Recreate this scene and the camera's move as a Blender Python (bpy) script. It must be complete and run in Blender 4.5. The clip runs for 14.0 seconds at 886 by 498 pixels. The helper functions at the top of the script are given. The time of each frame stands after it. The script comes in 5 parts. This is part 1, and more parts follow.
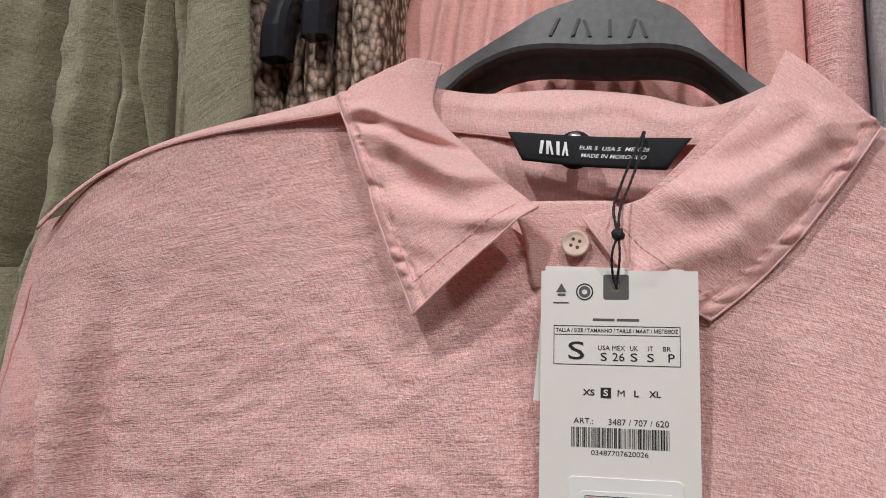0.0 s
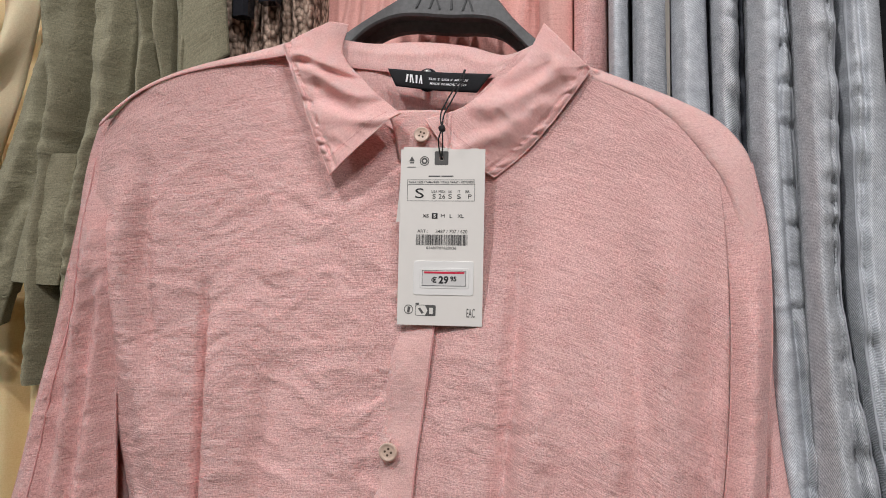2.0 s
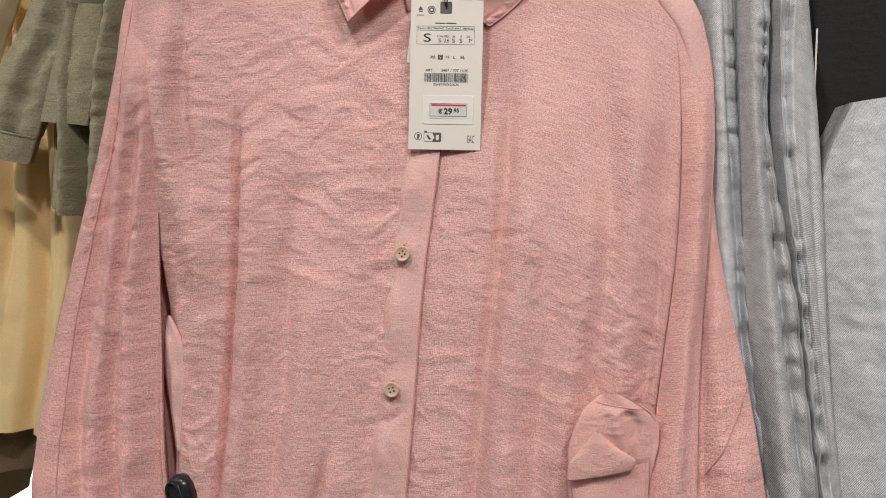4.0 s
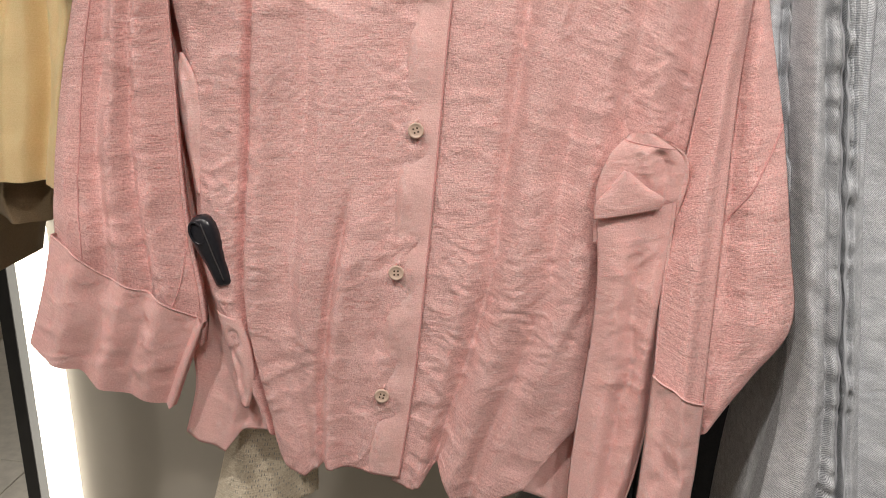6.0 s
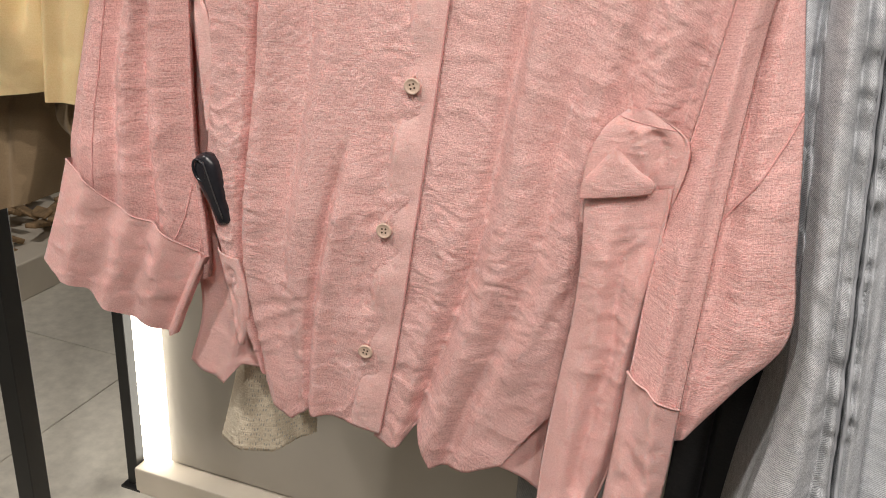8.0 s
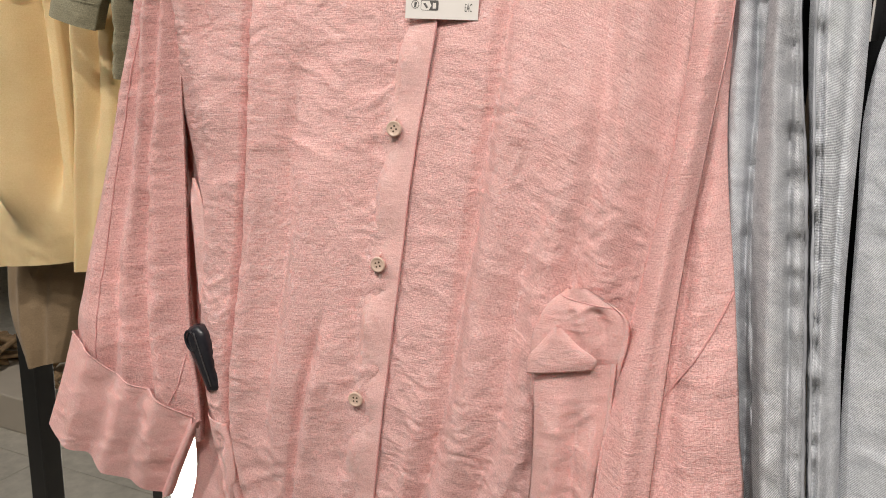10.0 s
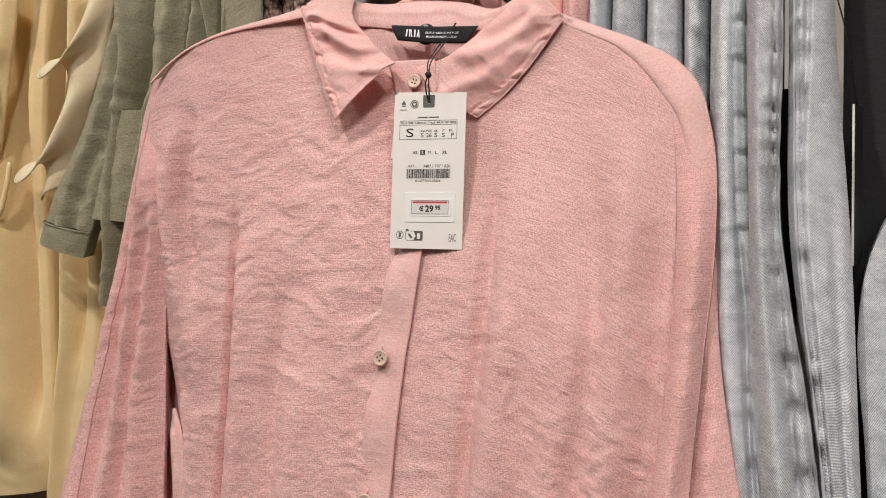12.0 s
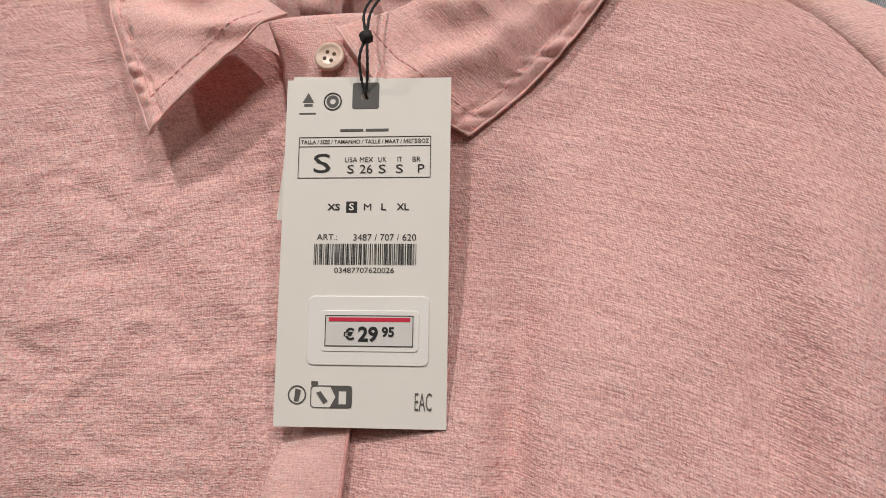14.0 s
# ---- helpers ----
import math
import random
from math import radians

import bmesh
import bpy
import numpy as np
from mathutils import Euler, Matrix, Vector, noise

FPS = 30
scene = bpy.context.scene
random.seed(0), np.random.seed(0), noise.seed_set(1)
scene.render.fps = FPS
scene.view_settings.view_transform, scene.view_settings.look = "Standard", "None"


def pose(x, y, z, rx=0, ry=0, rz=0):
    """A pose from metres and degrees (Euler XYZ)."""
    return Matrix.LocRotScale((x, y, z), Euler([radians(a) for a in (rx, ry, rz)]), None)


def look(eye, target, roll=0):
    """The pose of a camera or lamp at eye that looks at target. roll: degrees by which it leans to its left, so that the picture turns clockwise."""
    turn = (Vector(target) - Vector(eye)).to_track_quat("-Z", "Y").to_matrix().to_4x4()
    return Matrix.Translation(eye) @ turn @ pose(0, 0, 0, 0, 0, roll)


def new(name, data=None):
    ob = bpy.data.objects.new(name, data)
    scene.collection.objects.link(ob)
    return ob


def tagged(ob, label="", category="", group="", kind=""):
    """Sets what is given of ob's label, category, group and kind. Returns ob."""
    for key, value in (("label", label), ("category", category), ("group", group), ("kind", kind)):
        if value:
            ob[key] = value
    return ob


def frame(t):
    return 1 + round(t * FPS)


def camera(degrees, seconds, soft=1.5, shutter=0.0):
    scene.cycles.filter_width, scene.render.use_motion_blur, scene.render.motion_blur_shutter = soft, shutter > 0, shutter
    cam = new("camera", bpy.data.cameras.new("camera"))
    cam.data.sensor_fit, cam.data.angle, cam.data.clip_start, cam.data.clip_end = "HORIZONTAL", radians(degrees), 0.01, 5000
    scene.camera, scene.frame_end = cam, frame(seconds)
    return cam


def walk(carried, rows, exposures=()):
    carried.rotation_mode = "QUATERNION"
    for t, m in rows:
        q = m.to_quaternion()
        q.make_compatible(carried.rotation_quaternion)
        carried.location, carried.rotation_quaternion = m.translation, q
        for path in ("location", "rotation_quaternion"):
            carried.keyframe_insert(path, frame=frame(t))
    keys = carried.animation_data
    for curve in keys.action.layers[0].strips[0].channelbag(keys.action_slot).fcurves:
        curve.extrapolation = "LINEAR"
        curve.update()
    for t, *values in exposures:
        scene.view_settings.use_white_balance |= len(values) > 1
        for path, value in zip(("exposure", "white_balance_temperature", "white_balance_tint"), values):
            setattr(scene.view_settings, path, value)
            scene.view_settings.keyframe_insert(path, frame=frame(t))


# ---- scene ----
cam = camera(57.31, 14.0, soft=0.95)
# seconds, eye x y z, yaw, pitch, roll
PATH = [
    (0, 0.0275, -0.0040, 1.4266, 18.38, 5.60, 0.12),
    (0.5, 0.0920, -0.0385, 1.4054, 22.25, 4.85, 1.70),
    (1, 0.1372, -0.0979, 1.3796, 22.90, 4.74, 2.13),
    (1.5, 0.1488, -0.1687, 1.3816, 19.64, 2.01, 1.00),
    (2, 0.1408, -0.2380, 1.3762, 14.83, 0.18, -0.11),
    (2.2, 0.1353, -0.2649, 1.3650, 13.10, 0.08, -0.44),
    (4.3, 0.0883, -0.3713, 1.2910, 8.23, -6.38, 0.29),
    (4.5, 0.0870, -0.3737, 1.2896, 8.21, -7.85, 0.38),
    (5, 0.0784, -0.3804, 1.2954, 7.75, -12.78, 0.63),
    (5.5, 0.0726, -0.3712, 1.2668, 7.59, -15.92, 0.99),
    (6, 0.0623, -0.3636, 1.2373, 7.53, -18.12, 1.28),
    (6.5, 0.0546, -0.3692, 1.2389, 7.28, -20.91, 1.71),
    (7, 0.0723, -0.3634, 1.2416, 8.62, -22.88, 2.90),
    (7.2, 0.0935, -0.3516, 1.2384, 10.49, -22.95, 3.54),
    (9.3, 0.2658, -0.2828, 1.2723, 24.24, -17.93, 2.82),
    (9.5, 0.2681, -0.2834, 1.2737, 24.22, -16.55, 2.66),
    (10, 0.2690, -0.2963, 1.2963, 23.85, -13.48, 1.49),
    (10.5, 0.2735, -0.2955, 1.3070, 24.23, -9.52, 0.49),
    (11, 0.2761, -0.2848, 1.3136, 25.11, -5.80, -0.03),
    (11.5, 0.2729, -0.2843, 1.3231, 24.86, -2.79, -0.02),
    (12, 0.2661, -0.2750, 1.3349, 23.69, -0.99, -0.04),
    (12.5, 0.2277, -0.2199, 1.3368, 20.99, 1.41, 0.31),
    (13, 0.1634, -0.1169, 1.3503, 16.70, 2.78, 0.47),
    (13.5, 0.1069, -0.0168, 1.3482, 13.36, 5.39, 0.10),
    (14, 0.0799, 0.0441, 1.3608, 12.14, 5.02, -0.38),
]
walk(cam, [(t, pose(x, y, z, 90 + pitch, 0, yaw) @ pose(0, 0, 0, 0, 0, roll)) for t, x, y, z, yaw, pitch, roll in PATH],
     exposures=[(0.0, -0.88, 5910, 10), (2.2, -0.79, 5910, 10), (4.3, -0.71, 6410, 10), (6.0, -0.53, 6440, 10), (7.2, -0.47, 6460, 10), (9.5, -0.37, 6400, 10), (10.0, -0.41, 6400, 10), (11.5, -0.57, 6350, 10), (12.5, -0.61, 6350, 10), (14.0, -0.84, 6350, 10)])

# ---------------------------------------------------------------- light
world = bpy.data.worlds.new("world")
scene.world = world
world.use_nodes = True
world.node_tree.nodes["Background"].inputs[0].default_value = (0.9, 0.92, 1.0, 1)
world.node_tree.nodes["Background"].inputs[1].default_value = 0.05


def spot(eye, target, watts, size, cone, colour=(1.0, 0.93, 0.86)):
    data = bpy.data.lights.new("spot_lamp", "SPOT")
    data.energy, data.shadow_soft_size, data.spot_size, data.spot_blend, data.color = watts, size, radians(cone), 0.6, colour
    ob = new("spot_lamp", data)
    ob.matrix_world = look(eye, target)
    return ob


SPOTS = [
    ((-0.42, -1.10, 3.05), (-0.05, 0.33, 1.27), 150, 0.05, 50),
    ((0.75, -1.4, 3.05), (0.12, 0.33, 1.35), 105, 0.05, 55),
    ((-1.75, -0.7, 3.05), (-0.65, 0.4, 1.2), 100, 0.04, 50),
    ((0.35, -2.6, 3.05), (0.1, 0.35, 0.9), 40, 0.06, 45),
    # fill lamps added out of view: floor wash, floor bounce and jeans
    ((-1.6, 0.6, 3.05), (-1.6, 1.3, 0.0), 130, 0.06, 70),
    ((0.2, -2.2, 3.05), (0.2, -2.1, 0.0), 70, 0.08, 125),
    ((1.25, -1.0, 3.05), (0.34, 0.35, 1.50), 105, 0.05, 28),
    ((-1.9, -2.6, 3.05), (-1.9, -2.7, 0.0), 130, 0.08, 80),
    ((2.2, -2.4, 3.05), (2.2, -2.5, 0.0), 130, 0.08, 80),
]
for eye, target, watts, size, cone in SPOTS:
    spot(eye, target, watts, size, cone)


# ---------------------------------------------------------------- materials
def material(name):
    m = bpy.data.materials.new(name)
    m.use_nodes = True
    return m, m.node_tree.nodes, m.node_tree.links, m.node_tree.nodes["Principled BSDF"]


def mapped(nodes, links, sx, sy, rot=0.0, source="UV"):
    tc, mp = nodes.new("ShaderNodeTexCoord"), nodes.new("ShaderNodeMapping")
    mp.inputs["Scale"].default_value = (sx, sy, sx)
    mp.inputs["Rotation"].default_value = (0, 0, radians(rot))
    links.new(tc.outputs[source], mp.inputs["Vector"])
    return mp.outputs["Vector"]


def noise_node(nodes, links, vector, scale=1.0, detail=2.0, rough=0.5):
    n = nodes.new("ShaderNodeTexNoise")
    n.inputs["Scale"].default_value, n.inputs["Detail"].default_value, n.inputs["Roughness"].default_value = scale, detail, rough
    links.new(vector, n.inputs["Vector"])
    return n.outputs["Fac"]


def ramp(nodes, links, fac, lo, hi, a, b):
    r = nodes.new("ShaderNodeValToRGB")
    r.color_ramp.elements[0].position, r.color_ramp.elements[1].position = lo, hi
    r.color_ramp.elements[0].color, r.color_ramp.elements[1].color = (*a, 1), (*b, 1)
    links.new(fac, r.inputs["Fac"])
    return r.outputs["Color"]


def mix(nodes, links, fac, a, b, kind="MIX"):
    n = nodes.new("ShaderNodeMix")
    n.data_type, n.blend_type = "RGBA", kind
    for k, v in (("Factor", fac), ("A", a), ("B", b)):
        sock = [s for s in n.inputs if s.name == k and (s.type == ("VALUE" if k == "Factor" else "RGBA"))][0]
        if isinstance(v, (int, float)):
            sock.default_value = v
        elif isinstance(v, tuple):
            sock.default_value = (*v, 1)
        else:
            links.new(v, sock)
    return [s for s in n.outputs if s.type == "RGBA"][0]


def maths(nodes, links, op, a, b):
    n = nodes.new("ShaderNodeMath")
    n.operation = op
    for k, v in enumerate((a, b)):
        if isinstance(v, (int, float)):
            n.inputs[k].default_value = v
        else:
            links.new(v, n.inputs[k])
    return n.outputs[0]


def bump(nodes, links, bsdf, height, strength, distance):
    b = nodes.new("ShaderNodeBump")
    b.inputs["Strength"].default_value, b.inputs["Distance"].default_value = strength, distance
    links.new(height, b.inputs["Height"])
    links.new(b.outputs["Normal"], bsdf.inputs["Normal"])


def crossed(nodes, links, period):
    """Over and under of a plain weave, 0 to 1, and the gaps between threads, 0 to 1; the cloth wanders a little."""
    tc, sep = nodes.new("ShaderNodeTexCoord"), nodes.new("ShaderNodeSeparateXYZ")
    drift = nodes.new("ShaderNodeTexNoise")
    drift.inputs["Scale"].default_value, drift.inputs["Detail"].default_value = 130.0, 3.0
    links.new(tc.outputs["UV"], drift.inputs["Vector"])
    links.new(tc.outputs["UV"], sep.inputs[0])
    wander = maths(nodes, links, "MULTIPLY", drift.outputs["Fac"], 0.0030)
    waves = []
    for axis in ("X", "Y"):
        at = maths(nodes, links, "ADD", sep.outputs[axis], wander)
        waves.append(maths(nodes, links, "SINE", maths(nodes, links, "MULTIPLY", at, math.pi / period), 0.0))
    over = maths(nodes, links, "ADD", maths(nodes, links, "MULTIPLY", maths(nodes, links, "MULTIPLY", waves[0], waves[1]), 0.5), 0.5)
    body = maths(nodes, links, "MULTIPLY", maths(nodes, links, "ADD", maths(nodes, links, "ABSOLUTE", waves[0], 0.0), maths(nodes, links, "ABSOLUTE", waves[1], 0.0)), 0.5)
    return over, body


def linen(name, light, dark, period=0.00100, relief=0.0004, crumple=0.0010, contrast=1.0, slub=0.16, soak=0.0):
    """Plain woven linen: threads of uneven thickness crossing over and under, slubs, soft stains and a crumpled relief."""
    m, nodes, links, bsdf = material(name)
    over, body = crossed(nodes, links, period)
    weft = noise_node(nodes, links, mapped(nodes, links, 0.40 / period, 1.0 / period), 1, 1.5, 0.6)
    warp = noise_node(nodes, links, mapped(nodes, links, 1.0 / period, 0.34 / period), 1, 1.5, 0.6)
    long_slub = noise_node(nodes, links, mapped(nodes, links, 45, 1.0 / period), 1, 0.0, 0.5)
    fuzz = noise_node(nodes, links, mapped(nodes, links, 900, 900), 1, 2.0, 0.7)
    big = noise_node(nodes, links, mapped(nodes, links, 24, 26), 1, 3.0, 0.6)
    mid = noise_node(nodes, links, mapped(nodes, links, 120, 170), 1, 3.0, 0.6)
    top = maths(nodes, links, "ADD", maths(nodes, links, "MULTIPLY", weft, over), maths(nodes, links, "MULTIPLY", warp, maths(nodes, links, "SUBTRACT", 1.0, over)))
    weave = maths(nodes, links, "ADD", maths(nodes, links, "MULTIPLY", top, 0.62), maths(nodes, links, "MULTIPLY", body, 0.09))
    weave = maths(nodes, links, "ADD", weave, maths(nodes, links, "MULTIPLY", fuzz, 0.28))
    weave = maths(nodes, links, "ADD", weave, maths(nodes, links, "MULTIPLY", maths(nodes, links, "SUBTRACT", long_slub, 0.5), slub))
    c = ramp(nodes, links, weave, 0.50 - 0.15 / contrast, 0.50 + 0.13 / contrast, dark, light)
    tone = ramp(nodes, links, big, 0.32, 0.68, (0.93, 0.91, 0.90), (1.0, 1.0, 1.0))
    c = mix(nodes, links, 1.0, c, tone, "MULTIPLY")
    links.new(c, bsdf.inputs["Base Color"])
    bsdf.inputs["Roughness"].default_value = 0.8
    bsdf.inputs["Specular IOR Level"].default_value = 0.3
    bsdf.inputs["Sheen Weight"].default_value = 0.08
    bsdf.inputs["Subsurface Weight"].default_value = soak
    bsdf.inputs["Subsurface Radius"].default_value = (1.0, 0.35, 0.28)
    bsdf.inputs["Subsurface Scale"].default_value = 0.003
    h = maths(nodes, links, "ADD", maths(nodes, links, "MULTIPLY", weave, relief * 1000), maths(nodes, links, "MULTIPLY", mid, crumple * 700))
    h = maths(nodes, links, "ADD", h, maths(nodes, links, "MULTIPLY", big, crumple * 1500))
    bump(nodes, links, bsdf, h, 1.0, 0.001)
    return m


def knit(name, light, dark):
    """Chunky openwork knit: knobbly upright columns, the shade in their gaps painted into the colour."""
    m, nodes, links, bsdf = material(name)
    cell = nodes.new("ShaderNodeTexVoronoi")
    cell.inputs["Scale"].default_value = 1.0
    links.new(mapped(nodes, links, 250, 170), cell.inputs["Vector"])
    fuzz = noise_node(nodes, links, mapped(nodes, links, 700, 700), 1, 3.0, 0.7)
    column = noise_node(nodes, links, mapped(nodes, links, 130, 12), 1, 2.0, 0.5)
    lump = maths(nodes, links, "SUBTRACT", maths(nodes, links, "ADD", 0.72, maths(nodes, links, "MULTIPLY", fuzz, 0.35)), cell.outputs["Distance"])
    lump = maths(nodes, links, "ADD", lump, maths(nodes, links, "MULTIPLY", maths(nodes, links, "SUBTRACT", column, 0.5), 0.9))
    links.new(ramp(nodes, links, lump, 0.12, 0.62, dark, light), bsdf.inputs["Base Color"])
    bsdf.inputs["Roughness"].default_value = 0.95
    bump(nodes, links, bsdf, maths(nodes, links, "MULTIPLY", lump, 4.0), 1.0, 0.001)
    return m


def lace(name, light, dark):
    """Openwork knit: cloth with small upright holes set in crossing diagonal rows."""
    m = linen(name, light, dark, period=0.0013, relief=0.0012, slub=0.2)
    nodes, links = m.node_tree.nodes, m.node_tree.links
    tc, sep = nodes.new("ShaderNodeTexCoord"), nodes.new("ShaderNodeSeparateXYZ")
    links.new(tc.outputs["UV"], sep.inputs[0])
    rows = []
    for sign in (1.0, -1.0):
        d = maths(nodes, links, "ADD", maths(nodes, links, "MULTIPLY", sep.outputs["X"], sign * 260.0), maths(nodes, links, "MULTIPLY", sep.outputs["Y"], 190.0))
        rows.append(maths(nodes, links, "ABSOLUTE", maths(nodes, links, "SINE", d, 0.0), 0.0))
    near = maths(nodes, links, "LESS_THAN", maths(nodes, links, "MINIMUM", rows[0], rows[1]), 0.42)
    slit = maths(nodes, links, "GREATER_THAN", maths(nodes, links, "SINE", maths(nodes, links, "MULTIPLY", sep.outputs["X"], 2500.0), 0.0), 0.25)
    step = maths(nodes, links, "GREATER_THAN", maths(nodes, links, "SINE", maths(nodes, links, "MULTIPLY", sep.outputs["Y"], 1150.0), 0.0), -0.35)
    hole_here = maths(nodes, links, "MULTIPLY", near, maths(nodes, links, "MULTIPLY", slit, step))
    links.new(maths(nodes, links, "SUBTRACT", 1.0, hole_here), nodes["Principled BSDF"].inputs["Alpha"])
    return m


def denim(name, light, dark, worn=(0.60, 0.62, 0.64)):
    """Washed twill: fine diagonal ribs broken by the weft, uneven fading."""
    m, nodes, links, bsdf = material(name)
    w = nodes.new("ShaderNodeTexWave")
    w.wave_type, w.bands_direction = "BANDS", "X"
    w.inputs["Scale"].default_value, w.inputs["Distortion"].default_value = 1.0, 1.6
    w.inputs["Detail"].default_value, w.inputs["Detail Scale"].default_value = 2.0, 0.5
    links.new(mapped(nodes, links, 270, 270, 40), w.inputs["Vector"])
    grain = noise_node(nodes, links, mapped(nodes, links, 900, 500), 1, 2.0, 0.7)
    fade = noise_node(nodes, links, mapped(nodes, links, 22, 9), 1, 3.0, 0.6)
    blotch = noise_node(nodes, links, mapped(nodes, links, 70, 110), 1, 3.0, 0.6)
    rib = maths(nodes, links, "MULTIPLY", w.outputs["Fac"], maths(nodes, links, "ADD", 0.14, maths(nodes, links, "MULTIPLY", blotch, 0.34)))
    twill = maths(nodes, links, "ADD", rib, maths(nodes, links, "MULTIPLY", grain, 0.70))
    c = ramp(nodes, links, twill, 0.30, 0.70, dark, light)
    c = mix(nodes, links, ramp(nodes, links, fade, 0.45, 0.72, (0, 0, 0), (0.4, 0.4, 0.4)), c, worn)
    tone = ramp(nodes, links, blotch, 0.30, 0.70, (0.80, 0.81, 0.83), (1.0, 1.0, 1.0))
    c = mix(nodes, links, 1.0, c, tone, "MULTIPLY")
    links.new(c, bsdf.inputs["Base Color"])
    bsdf.inputs["Roughness"].default_value = 0.92
    bsdf.inputs["Specular IOR Level"].default_value = 0.2
    h = maths(nodes, links, "ADD", maths(nodes, links, "MULTIPLY", twill, 0.55), maths(nodes, links, "MULTIPLY", fade, 1.6))
    h = maths(nodes, links, "ADD", h, maths(nodes, links, "MULTIPLY", blotch, 0.9))
    bump(nodes, links, bsdf, h, 1.0, 0.001)
    return m


def plain(name, colour, rough=0.5, metal=0.0, vary=0.08, scale=60.0, relief=0.0, source="Object", spec=0.5):
    m, nodes, links, bsdf = material(name)
    n = noise_node(nodes, links, mapped(nodes, links, scale, scale, 0, source), 1, 4.0, 0.6)
    low = tuple(v * (1 - vary) for v in colour)
    high = tuple(min(1.0, v * (1 + vary)) for v in colour)
    links.new(ramp(nodes, links, n, 0.3, 0.7, low, high), bsdf.inputs["Base Color"])
    bsdf.inputs["Roughness"].default_value, bsdf.inputs["Metallic"].default_value = rough, metal
    bsdf.inputs["Specular IOR Level"].default_value = spec
    if relief:
        bump(nodes, links, bsdf, n, 1.0, relief)
    return m


def glowing(name, colour, strength):
    m, nodes, links, bsdf = material(name)
    bsdf.inputs["Base Color"].default_value = (*colour, 1)
    bsdf.inputs["Emission Color"].default_value = (*colour, 1)
    bsdf.inputs["Emission Strength"].default_value = strength
    return m


PINK = linen("pink_linen", (0.93, 0.590, 0.557), (0.61, 0.312, 0.293), period=0.00092, relief=0.0013, crumple=0.0018, contrast=1.3, soak=0.2)
PINK_SMOOTH = linen("pink_linen_facing", (0.94, 0.605, 0.568), (0.71, 0.385, 0.362), period=0.00082, relief=0.0008, crumple=0.0011, slub=0.12, soak=0.28)
# darker pink for seams and stitches, and for the placket's drawn edge shadow
PINK_SEAM_AND_SHADE = plain("pink_thread_and_shade", (0.68, 0.34, 0.32), 0.9, vary=0.2, scale=900)
PINK_STITCH = plain("pale_pink_thread", (0.86, 0.52, 0.49), 0.9, vary=0.2, scale=900)
SALMON = linen("salmon_cloth", (0.90, 0.52, 0.46), (0.70, 0.35, 0.31), relief=0.0005)
OLIVE = linen("olive_linen", (0.405, 0.378, 0.255), (0.20, 0.186, 0.120), relief=0.0008, crumple=0.0014)
YELLOW = linen("pale_yellow_crepe", (0.86, 0.68, 0.385), (0.75, 0.565, 0.285), relief=0.0002, crumple=0.0004, slub=0.1, soak=0.15)
CREAM = linen("cream_crepe", (0.85, 0.73, 0.50), (0.74, 0.61, 0.39), relief=0.0002, crumple=0.0004, slub=0.1, soak=0.15)
KHAKI = linen("khaki_cotton", (0.34, 0.245, 0.145), (0.22, 0.155, 0.09), slub=0.1)
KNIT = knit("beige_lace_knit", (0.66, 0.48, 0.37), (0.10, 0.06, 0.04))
LACE = lace("cream_lace", (0.90, 0.82, 0.66), (0.62, 0.50, 0.35))
DENIM = denim("washed_blue_denim", (0.83, 0.835, 0.85), (0.29, 0.296, 0.315))
DENIM_LIGHT = denim("pale_blue_denim", (0.87, 0.885, 0.91), (0.38, 0.392, 0.415), worn=(0.72, 0.74, 0.77))
DENIM_GREY = denim("grey_denim", (0.40, 0.40, 0.38), (0.19, 0.19, 0.19), worn=(0.42, 0.42, 0.4))
DENIM_SEAM = plain("denim_thread", (0.075, 0.08, 0.095), 0.9, vary=0.3, scale=500)
DENIM_STITCH = plain("pale_denim_thread", (0.45, 0.47, 0.49), 0.9, vary=0.2, scale=500)
BLACK_CLOTH = linen("black_cloth", (0.022, 0.022, 0.024), (0.01, 0.01, 0.011))
BLACK_PLASTIC = plain("black_plastic", (0.020, 0.020, 0.025), 0.24, vary=0.15, scale=300, relief=0.0001)
HANGER_PLASTIC = plain("charcoal_plastic", (0.065, 0.063, 0.063), 0.45, vary=0.25, scale=260, relief=0.00015)
HANGER_MARK = plain("pressed_mark", (0.02, 0.02, 0.02), 0.55)
CARD = plain("white_card", (0.80, 0.76, 0.71), 0.6, vary=0.02, scale=40)
STICKER = plain("white_sticker", (0.84, 0.82, 0.79), 0.35, vary=0.02, scale=40)
PAPER_GREY = plain("sticker_window", (0.70, 0.68, 0.66), 0.45, vary=0.03, scale=50)
INK = plain("black_ink", (0.012, 0.012, 0.012), 0.6, vary=0.1)
INK_GREY = plain("grey_ink", (0.10, 0.095, 0.09), 0.6, vary=0.05)
INK_RED = plain("red_ink", (0.62, 0.02, 0.06), 0.5, vary=0.05)
CORD = plain("black_cord", (0.012, 0.012, 0.013), 0.7, vary=0.3, scale=1500, relief=0.0002)
BUTTON = plain("horn_button", (0.66, 0.49, 0.39), 0.32, vary=0.12, scale=160)
BUTTON_HOLE = plain("button_hole", (0.10, 0.06, 0.04), 0.9)
LABEL = linen("black_satin_label", (0.016, 0.016, 0.018), (0.008, 0.008, 0.01), period=0.0005, relief=0.0001, crumple=0.0001)
WHITE_THREAD = plain("white_thread", (0.8, 0.8, 0.8), 0.7)
STEEL = plain("steel", (0.7, 0.7, 0.7), 0.25, 1.0)
